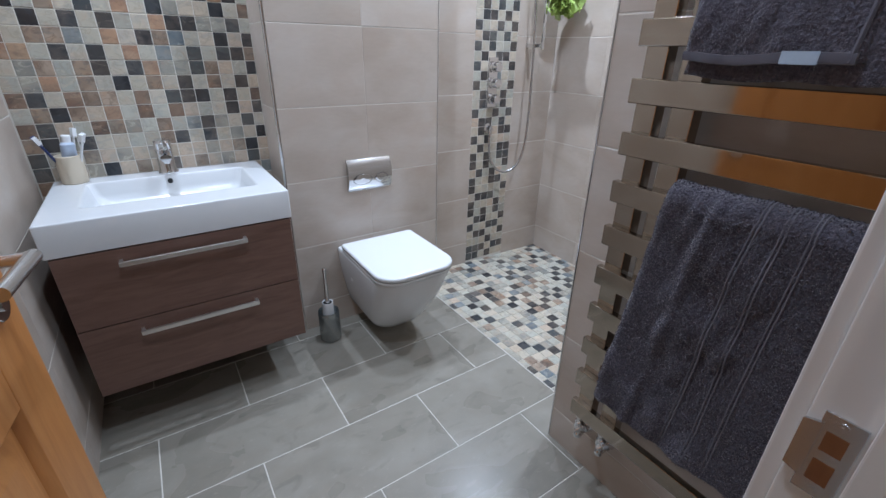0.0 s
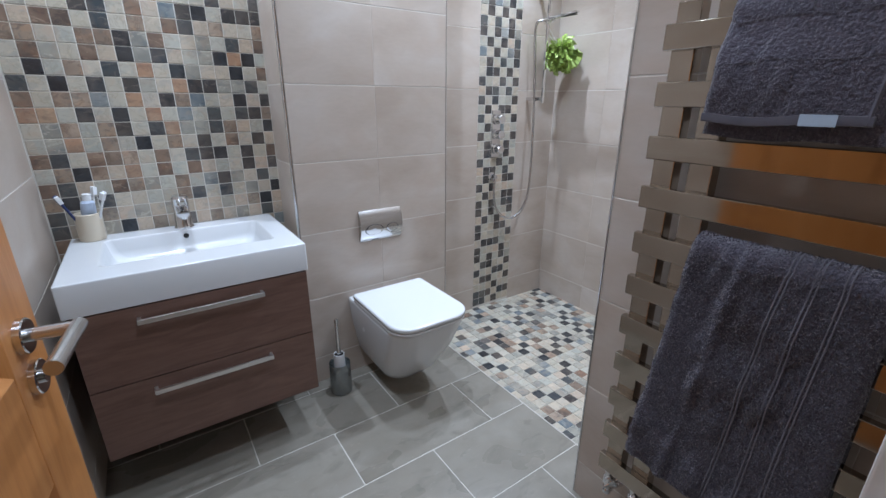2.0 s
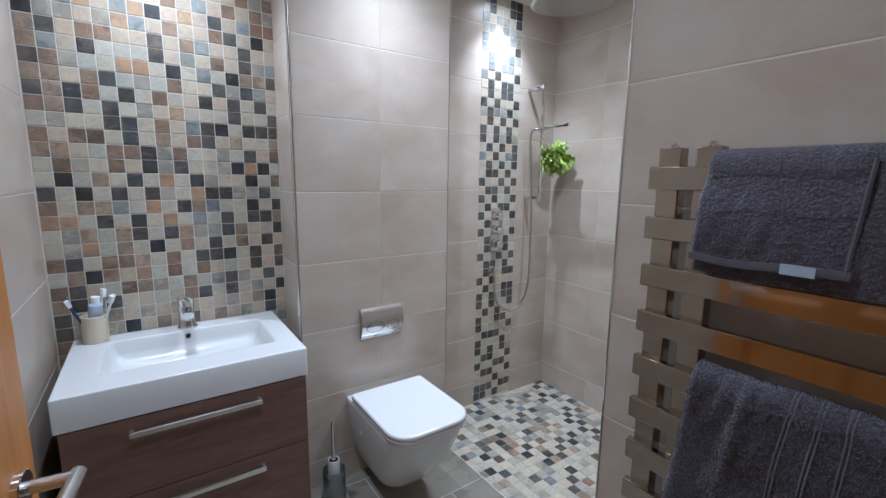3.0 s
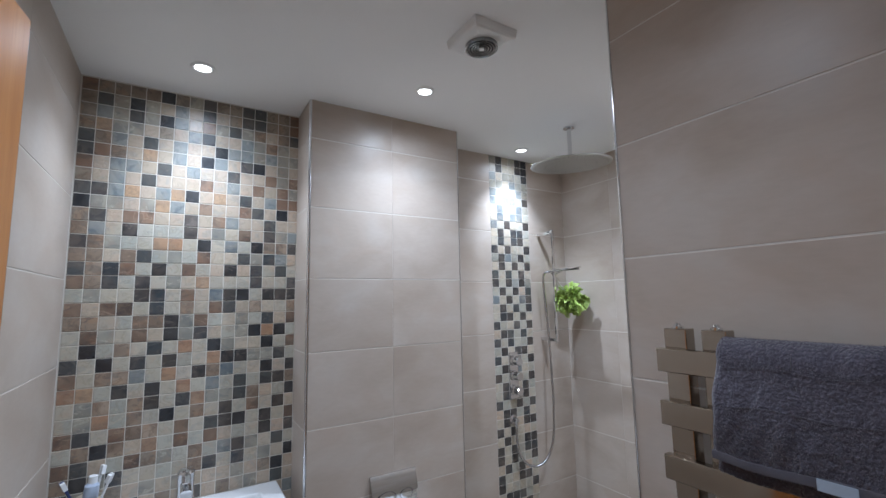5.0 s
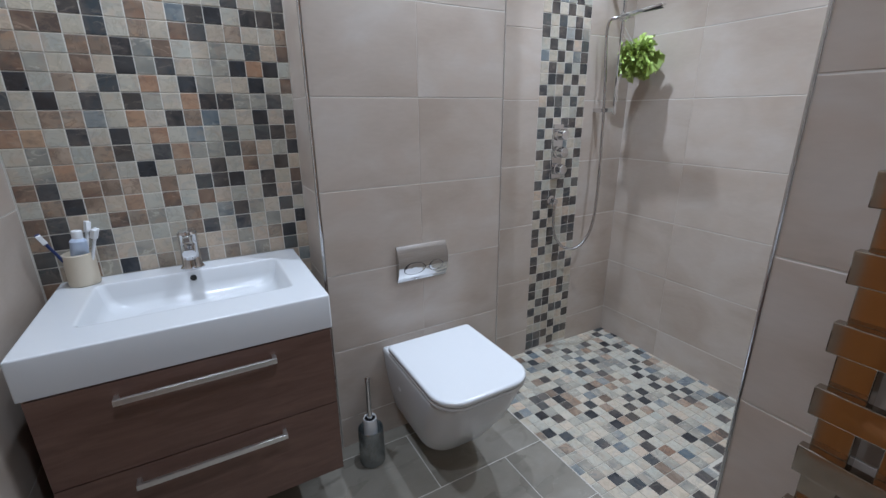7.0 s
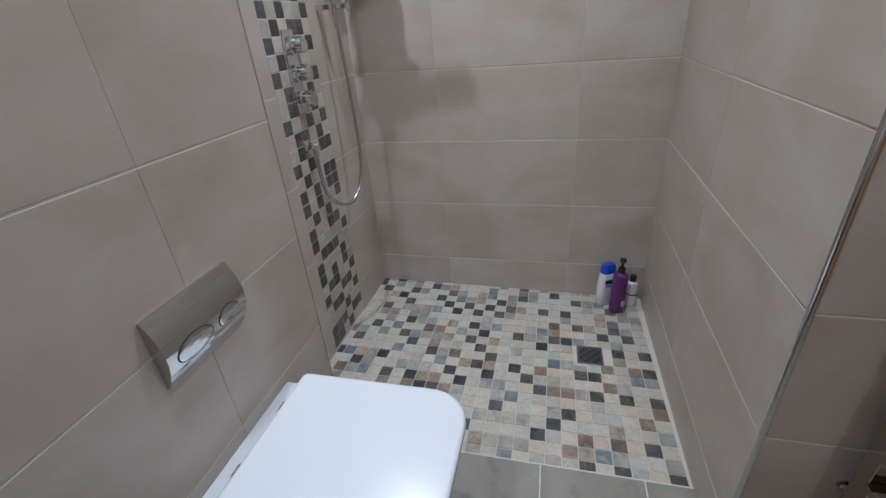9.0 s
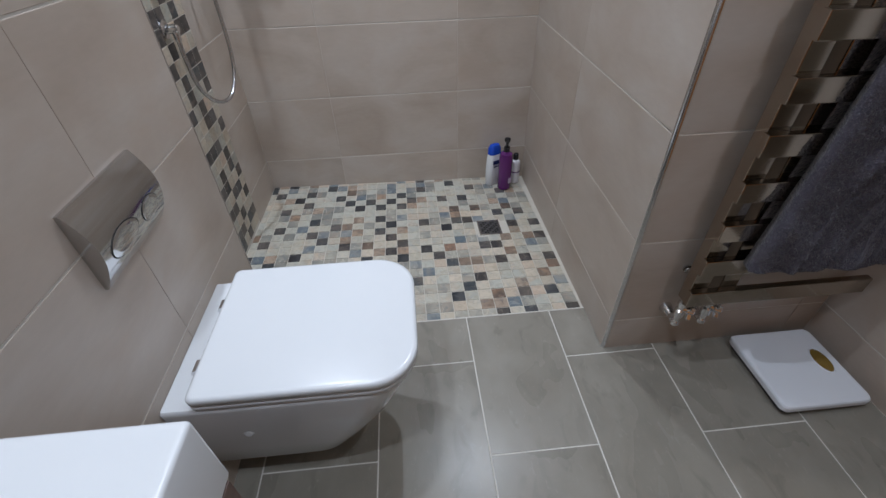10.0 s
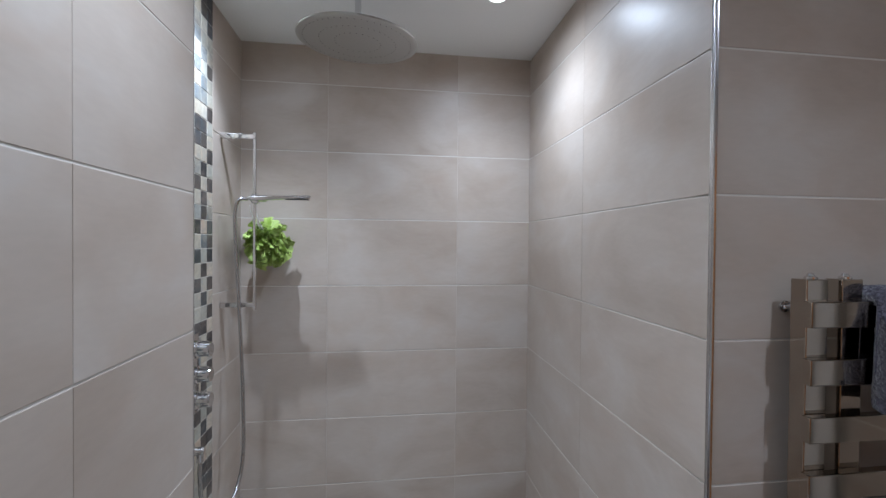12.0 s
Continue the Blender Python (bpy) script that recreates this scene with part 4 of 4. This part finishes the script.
part("arm", joined(moved(lathe([(0.0105, 0), (0.0105, 0.186)], 20), pose(RHX, RHY, RHZ + 0.012)), moved(lathe([(0.028, 0), (0.028, 0.005), (0.014, 0.008)], 28), pose(RHX, RHY, CEIL - 0.0005, 180, 0, 0)),
                   moved(lathe([(0.016, 0), (0.018, 0.010), (0.018, 0.024), (0.0105, 0.030)], 20), pose(RHX, RHY, RHZ + 0.006))), CHROME, rain)
part("disc", moved(lathe([(0.190, 0), (0.200, 0.002), (0.2015, 0.005), (0.199, 0.008), (0.06, 0.0105), (0.02, 0.012)], 72), pose(RHX, RHY, RHZ - 0.001) @ HEAD_TILT), HEAD_FACE, rain)
noz = bmesh.new()
for ringn in (3, 5, 7):
    for k in range(ringn * 8):
        a = 2 * math.pi * k / (ringn * 8)
        cx_, cy_ = RHX + 0.0255 * ringn * math.cos(a), RHY + 0.0255 * ringn * math.sin(a)
        vs = [noz.verts.new((cx_ + 0.0014 * math.cos(b), cy_ + 0.0014 * math.sin(b), RHZ - 0.0012)) for b in (0, 1.05, 2.09, 3.14, 4.19, 5.24)]
        tip = [noz.verts.new((cx_ + 0.0010 * math.cos(b), cy_ + 0.0013 * math.sin(b), RHZ - 0.0024)) for b in (0, 1.05, 2.09, 3.14, 4.19, 5.24)]
        for i in range(6):
            noz.faces.new((vs[i], vs[(i + 1) % 6], tip[(i + 1) % 6], tip[i]))
        noz.faces.new(tip)
tagged(part("nozzles", moved(noz, Matrix.Translation((RHX, RHY, RHZ)) @ HEAD_TILT @ Matrix.Translation((-RHX, -RHY, -RHZ))), RUBBER, rain, smooth=0), kind="stuff")

# ---- bottles and drain ----
shampoo = thing("shampoo_bottle", "white shampoo bottle with a blue cap standing in the shower corner", "bottle", m=on_tray(2.468, 1.806, 0.0016) @ pose(0, 0, 0, 0, 0, -60) @ Matrix.Diagonal((1.13, 1.13, 1.11, 1)))
part("bottle", loft([rrect(-w, w, -d, d, z, (d * 0.9,) * 4) for w, d, z in ((0.033, 0.018, 0), (0.036, 0.021, 0.006), (0.037, 0.022, 0.08), (0.034, 0.021, 0.13), (0.031, 0.019, 0.150))]), WHITE_PLASTIC, shampoo)
part("cap", loft([rrect(-w, w, -d, d, z, (d * 0.9,) * 4) for w, d, z in ((0.031, 0.019, 0.1505), (0.030, 0.018, 0.178), (0.022, 0.013, 0.192), (0.01, 0.006, 0.195))]), BLUE_PLASTIC, shampoo)
part("label_bars", joined(boxes((-0.022, 0.022, -0.0235, -0.0205, 0.106, 0.124), bevel=0.0005), boxes((-0.018, 0.014, -0.0235, -0.0215, 0.092, 0.096), bevel=0.0005)), NAVY_PLASTIC, shampoo)
wash = thing("body_wash_bottle", "tall purple pump bottle standing in the shower corner", "bottle", m=on_tray(2.412, 1.757, 0.0016) @ pose(0, 0, 0, 0, 0, -50) @ Matrix.Diagonal((1.08, 1.08, 1.11, 1)))
part("bottle", lathe([(0.026, 0), (0.030, 0.004), (0.031, 0.02), (0.031, 0.155), (0.027, 0.172), (0.012, 0.182)], 32), PURPLE, wash)
part("pump", joined(lathe([(0.0135, 0.180), (0.0135, 0.202), (0.006, 0.204), (0.005, 0.226), (0.013, 0.228), (0.013, 0.240), (0.006, 0.243)], 20), moved(boxes((-0.005, 0.005, -0.040, 0.0, 0.231, 0.240), bevel=0.002), pose(0, 0, 0, 0, 0, -50))), BLACK_PLASTIC, wash)
part("label_bars", boxes((-0.010, 0.010, -0.0322, -0.0300, 0.035, 0.060), bevel=0.0004), plain("pale_label", (0.5, 0.38, 0.55), 0.5), wash)
small = thing("lotion_bottle", "small pale lotion bottle with a dark cap in the shower", "bottle", m=on_tray(2.470, 1.692, 0.0016) @ Matrix.Diagonal((1.08, 1.08, 1.06, 1)))
part("bottle", lathe([(0.021, 0), (0.0235, 0.004), (0.0235, 0.095), (0.021, 0.112), (0.011, 0.122)], 28), plain("pearl_white_plastic", (0.70, 0.66, 0.68), 0.25), small)
part("cap", lathe([(0.0125, 0.121), (0.0125, 0.146), (0.010, 0.150)], 20), BLACK_PLASTIC, small)
part("band", lathe([(0.0239, 0.058), (0.0239, 0.064)], 28), PURPLE, small)

waste = thing("shower_drain", "square steel shower drain grate set in the mosaic floor", "drain", m=on_tray(2.060, 1.895, 0.0006) @ Matrix.Diagonal((1.08, 0.96, 1, 1)))

part("surround", boxes((-0.0625, 0.0625, -0.0625, -0.0525, -0.004, 0.0006), (-0.0625, 0.0625, 0.0525, 0.0625, -0.004, 0.0006), (-0.0625, -0.0525, -0.0525, 0.0525, -0.004, 0.0006), (0.0525, 0.0625, -0.0525, 0.0525, -0.004, 0.0006)), MOSAIC_GROUT, waste, "pale grout round the drain")
part("rim", boxes((-0.052, 0.052, -0.052, -0.046, 0, 0.0035), (-0.052, 0.052, 0.046, 0.052, 0, 0.0035), (-0.052, -0.046, -0.046, 0.046, 0, 0.0035), (0.046, 0.052, -0.046, 0.046, 0, 0.0035), bevel=0.0005), SATIN, waste, "pale steel rim")
part("grate", boxes((-0.046, 0.046, -0.046, 0.046, 0.0004, 0.0024)), DRAIN, waste, smooth=0)
# shallow solid pads on the grate, coloured as shaded openings
slots = bmesh.new()
for i in range(-3, 4):
    for j in range(-3, 4):
        if abs(i) + abs(j) < 6 and (i + j) % 3:
            box(i * 0.0115 - 0.0042, i * 0.0115 + 0.0042, j * 0.0115 - 0.0044, j * 0.0115 + 0.0044, 0.0022, 0.00275, bm=slots)
part("slots", slots, RECESS_SHADE, waste, "dark pads standing for the shaded slots", smooth=0)

# ---- ceiling fittings ----
for lx, ly in DOWNLIGHTS:
    lamp = thing("ceiling_downlight", "round recessed white ceiling downlight, lit", "ceiling lamp", "downlights in the ceiling", pose(lx, ly, CEIL))
    part("bezel", lathe([(0.041, -0.0002), (0.042, -0.003), (0.038, -0.006), (0.029, -0.0055), (0.0277, -0.002)], 40, cap=False), GLOSS_WHITE, lamp)
    part("lens", lathe([(0.0275, -0.0010), (0.0275, -0.0028), (0.020, -0.0038), (0.008, -0.0043)], 32), LAMP_LENS, lamp)

fan = thing("extractor_fan", "white square ceiling extractor fan with a round louvred grille", "extractor fan", m=pose(1.180, 2.008, CEIL))
part("housing", loft([[(sx * w, sy * w, z) for sx, sy in ((1, 1), (-1, 1), (-1, -1), (1, -1))] for w, z in ((0.083, -0.0003), (0.080, -0.026), (0.076, -0.031), (0.052, -0.036))]), GLOSS_WHITE, fan, smooth=15)
part("collar", lathe([(0.054, -0.034), (0.054, -0.046), (0.051, -0.048), (0.047, -0.046), (0.046, -0.036)], 40, cap=False), DARK_CHROME, fan, "dark metal collar")
# a closed disc whose near-black colour paints the shade in the duct
part("duct", lathe([(0.0458, -0.0430), (0.0458, -0.0365)], 32), RECESS_SHADE, fan)
for gr in (0.041, 0.032, 0.023, 0.014):
    part("louvre", lathe([(gr + 0.0020, -0.0475), (gr + 0.0020, -0.0460), (gr - 0.0020, -0.0450), (gr - 0.0020, -0.0465), (gr + 0.0020, -0.0475)], 36, cap=False), DARK_CHROME, fan)
part("louvre_hub", lathe([(0.009, -0.0482), (0.009, -0.040)], 20), ALUMINIUM, fan)

# ---- tiles ----
slabs = {}


def slab(w, h, material, t=T, e=0.0011):
    """A low tile of that size lying on xy, its edges eased."""
    key = (round(w, 4), round(h, 4), material.name, t)
    if key not in slabs:
        me = bpy.data.meshes.new("tile")
        a, b, vs = w / 2, h / 2, []
        for ww, hh, z in ((a, b, -0.001), (a, b, t - e * 0.6), (a - e * 0.35, b - e * 0.35, t - e * 0.15), (a - e, b - e, t)):
            vs += [(-ww, -hh, z), (ww, -hh, z), (ww, hh, z), (-ww, hh, z)]
        fs = [(12, 13, 14, 15)] + [(4 * r + i, 4 * r + (i + 1) % 4, 4 * r + 4 + (i + 1) % 4, 4 * r + 4 + i) for r in range(3) for i in range(4)]
        me.from_pydata(vs, [], fs)
        me.materials.append(material)
        slabs[key] = me
    return slabs[key]


def lay(parent, origin, u, v, spans_u, spans_v, material, gap, gap_u=0.0010, name="tile", jit=0.0):
    """Tiles between the given lines along u and v on a wall or floor; origin lies in the grout's face."""
    o, u, v = Vector(origin), Vector(u), Vector(v)
    w = u.cross(v)
    for (a0, a1) in spans_u:
        for (b0, b1) in spans_v:
            ww, hh = a1 - a0 - gap_u, b1 - b0 - gap
            if ww < 0.006 or hh < 0.006:
                continue
            ob = new(name, slab(ww, hh, material))
            c = o + u * ((a0 + a1) / 2) + v * ((b0 + b1) / 2) + w * rng.uniform(-jit, jit)
            ob.matrix_world = Matrix(((u.x, v.x, w.x, c.x), (u.y, v.y, w.y, c.y), (u.z, v.z, w.z, c.z), (0, 0, 0, 1)))
            ob.parent = parent


def spans(lines):
    return list(zip(lines, lines[1:]))


Z = spans(ROWS_Z)
GAP = 0.0040
X_, Y_, UP = (1, 0, 0), (0, 1, 0), (0, 0, 1)
NX, NY = (-1, 0, 0), (0, -1, 0)
lay(walls["wall_west"], (WEST_X - T, 0, 0), Y_, UP, spans([DOOR_Y, 1.14, 1.74, 2.34, BACK_Y]), Z, WALL_TILE, GAP, jit=0.0002)
lay(walls["wall_boxed_cistern"], (0, BOX_Y + T, 0), X_, UP, spans([BOX_L + 0.008, 1.187, BOX_R - 0.008]), Z, WALL_TILE, GAP, jit=0.0002)
lay(walls["wall_boxed_cistern"], (BOX_L + T, 0, 0), NY, UP, spans([-BACK_Y, -BOX_Y - 0.008]), Z, WALL_TILE, GAP)
lay(walls["wall_boxed_cistern"], (BOX_R - T, 0, 0), Y_, UP, spans([BOX_Y + 0.008, BACK_Y]), Z, WALL_TILE, GAP)
lay(walls["wall_shower_back"], (0, BACK_Y + T, 0), X_, UP, [(BOX_R, 1.921), (2.221, END_X)], Z, WALL_TILE, GAP, jit=0.0002)
lay(walls["wall_shower_end"], (END_X + T, 0, 0), NY, UP, spans([-BACK_Y, -2.571, -1.981, -SIDE_Y + 0.03]), Z, WALL_TILE, GAP, jit=0.0002)
lay(walls["wall_shower_side"], (0, SIDE_Y - T, 0), NX, UP, spans([-END_X, -1.950, -RAD_X - 0.008]), Z, WALL_TILE, GAP, jit=0.0002)
walls["wall_shower_side"].matrix_world = Matrix.Translation((RAD_X, SIDE_Y, 0)) @ Matrix.Rotation(radians(-1.0), 4, "Z") @ Matrix.Translation((-RAD_X, -SIDE_Y, 0))
lay(walls["wall_radiator"], (RAD_X + T, 0, 0), NY, UP, spans([-SIDE_Y + 0.008, -1.055, -DOOR_Y]), Z, WALL_TILE, GAP, jit=0.0002)
lay(walls["wall_door"], (0, DOOR_Y - T, 0), NX, UP, [(-RAD_X, -0.868)], Z, WALL_TILE, GAP)
lay(walls["wall_door"], (0, DOOR_Y - T, 0), NX, UP, [(-0.868, -0.30), (-0.30, 0.0)], [(2.125, 2.23), (2.23, 2.4)], WALL_TILE, GAP)

# floor tiles: rows 0.3 deep along x, joints shifted from row to row
FG = 0.0038
row_lines = [0.898, 1.195, 1.490, 1.780, 2.072, 2.367, 2.665, BACK_Y]
firsts = [1.34, 1.048, 1.328, 1.044, 1.342, 1.058, 1.34]
for k, (y0, y1) in enumerate(spans(row_lines)):
    js = sorted({j for j in (firsts[k] + 0.582 * i for i in range(-3, 3)) if 0.02 < j < 1.50})
    lines = [0.0] + js + [1.523]
    lay(floor, (0, 0, -T), X_, Y_, spans(lines), [(max(y0, DOOR_Y), y1)], FLOOR_TILE, FG, FG, jit=0.0001)

# mosaics: one letter a stone, row by row from the ceiling down
VANITY_ROWS = """RTTTTKTGDTTDDTTR TDGKGCBCDCTDDTTR TBGDGKBCRGDGTCTD TOGGCTCBKCCBGRGC DTBCDCBCCKBBGBGG DRTCOCBCKBCDKCGC RCBBCDCBCCDCCRGR
TCBCDCCCRCBCRCRG DDBOCBOKCOCDCBRR KGGCGOBCRCCRDCKC TDCRRCCDCRBCCDCC TBCDCCCDCGCRCDGB DTGCCOOCKCBCDTTD TTCRDCGCRCCDGDBC
DTDRCDCRCCDCDCDC RTDCDCGCOCCCDCCD CGCCDDCRCBDKCDDD RCRRCDCTCRDCTCCT TTCCTTDGRCCGCDCR CRGCRCKGDCCGKOKC CKCTCDCOCKGCCKCR
DCKCDCDGCODDGGDC RCTTBCOCDTBCCKCD OOCDCKCOCBCDCDDT CGTCTDCDOGGDTCGK CGOCTCKCTCDCRCDC RDCRTTCRCDDKCDCR CTKTCOCRCRCCCDCD
RDCCRTGCTCBDGCDC TKGDCCCCTDCDCGCK DGCTCGCGCCCGCTKC DCRGKCTCDCTCGCDC""".split()
STRIP_ROWS = """GDCCDK CDCCDK BCGGCD CGCBCG BCCCBG BCBBCR CBCCBG CBCBBC BCDCCD CRCRDC CRCRRC RCRCCD GDBGDC CDCDCD DCDCDC DCDBDG
CDCDCR BCDCBR CDCDCR CDDCRC DCCDCD CDDCDC RCDCCD CDCDDC DCDGCD CDCBCC DCDGCD CDDCDC CDDGDC DCCDCD CRDCDC CDCCDR
DCKCCC CDCCRD DCDCRR DCDCCD CDCDCC RCCDDC DCCCCD CDDDCC DCCCDC RCDCDG CDDCCR DCCDDC CDDCCD CCCDCC DRRCDR RRCRCC""".replace("R", "D").split()
PITCH = 0.05


def stone_piece(parent, m, letter, cut=0.0):
    ob = new("stone", slab(0.0472 - cut, 0.0472, STONE[letter], 0.0014, 0.0016))
    ob.matrix_world = m @ Matrix.Translation((-cut / 2, 0, 0))
    ob.parent = parent


def upright(x, z, jit):
    return Matrix(((1, 0, 0, x), (0, 0, -1, BACK_Y + T + rng.uniform(-jit, jit)), (0, 1, 0, z), (0, 0, 0, 1)))


def stone_sheet(parent, placed):
    """Stones past those kept apart: one mesh, of the same shape."""
    me = bpy.data.meshes.new("stones")
    vs, fs, mi = [], [], []
    letters = list(STONE)
    src = slab(0.0472, 0.0472, STONE["C"], 0.0014, 0.0016)
    sv, sf = [v.co.copy() for v in src.vertices], [tuple(p.vertices) for p in src.polygons]
    for m, letter in placed:
        b = len(vs)
        vs += [tuple(m @ v) for v in sv]
        fs += [tuple(b + i for i in f) for f in sf]
        mi += [letters.index(letter)] * len(sf)
    me.from_pydata(vs, [], fs)
    for letter in letters:
        me.materials.append(STONE[letter])
    me.polygons.foreach_set("material_index", mi)
    ob = tagged(new("stones", me), kind="stuff")
    ob.parent = parent


def mosaic(parent, places, keep):
    """places: (order, matrix, letter); the first of them in order are kept apart."""
    places = sorted(places, key=lambda p: p[0])
    for _, m, letter in places[:keep]:
        stone_piece(parent, m, letter, 0.0115 if parent is walls["wall_vanity"] and m.translation.x > 0.78 else 0.0)
    if places[keep:]:
        stone_sheet(parent, [(m, letter) for _, m, letter in places[keep:]])


rest = "CCCCGGTTRDDBOCK"
vanity_places = []
for r in range(48):
    for c in range(16):
        letter = VANITY_ROWS[r][c] if r < len(VANITY_ROWS) else rng.choice(rest)
        z = CEIL - 0.004 - PITCH * (r + 0.5)
        vanity_places.append((abs(z - 1.35), upright(0.016 + PITCH * (c + 0.5), z, 0.0003), letter))
mosaic(walls["wall_vanity"], vanity_places, 300)
strip_places = [(r, upright(1.9225 + PITCH * (c + 0.5) - 0.0015, CEIL - PITCH * (r + 0.5), 0.0003), STRIP_ROWS[r][c]) for r in range(48) for c in range(6)]
mosaic(walls["wall_shower_back"], strip_places, 300)
floor_places, laid = [], {}
for i in range(21):
    for j in range(27):
        x0, x1 = max(1.512 + PITCH * i, 1.5262), min(1.512 + PITCH * (i + 1), END_X)
        y0, y1 = max(2.960 - PITCH * (j + 1), SIDE_Y), min(2.960 - PITCH * j, BACK_Y)
        x, y = (x0 + x1) / 2, (y0 + y1) / 2
        if x1 - x0 < 0.008 or y1 - y0 < 0.008 or (abs(x - 2.062) < 0.06 and abs(y - 1.885) < 0.06):
            continue
        letter = rng.choice("CCCCCCCCCCCCCCCCGGGGGTTRBBBDDDDDDKK")
        if letter in "DKBR" and (laid.get((i - 1, j), "C") in "DKBR" or laid.get((i, j - 1), "C") in "DKBR") and rng.random() < 0.72:
            letter = rng.choice("CCCCGT")
        laid[i, j] = letter
        whole = x1 - x0 > 0.049 and y1 - y0 > 0.049
        m = on_tray(x, y, rng.uniform(-0.0003, 0.0003)) @ pose(0, 0, 0, 0, 0, rng.choice((0, 90)) + rng.uniform(-0.8, 0.8) if whole else 0)
        if whole:
            floor_places.append((math.hypot(x - 1.6, y - 2.1), m, letter))
        else:
            edge = new("stone", slab(round(x1 - x0, 3) - 0.0034, round(y1 - y0, 3) - 0.0034, STONE[letter], 0.0014, 0.0016))
            edge.matrix_world, edge.parent = m, tray
mosaic(tray, floor_places, 240)
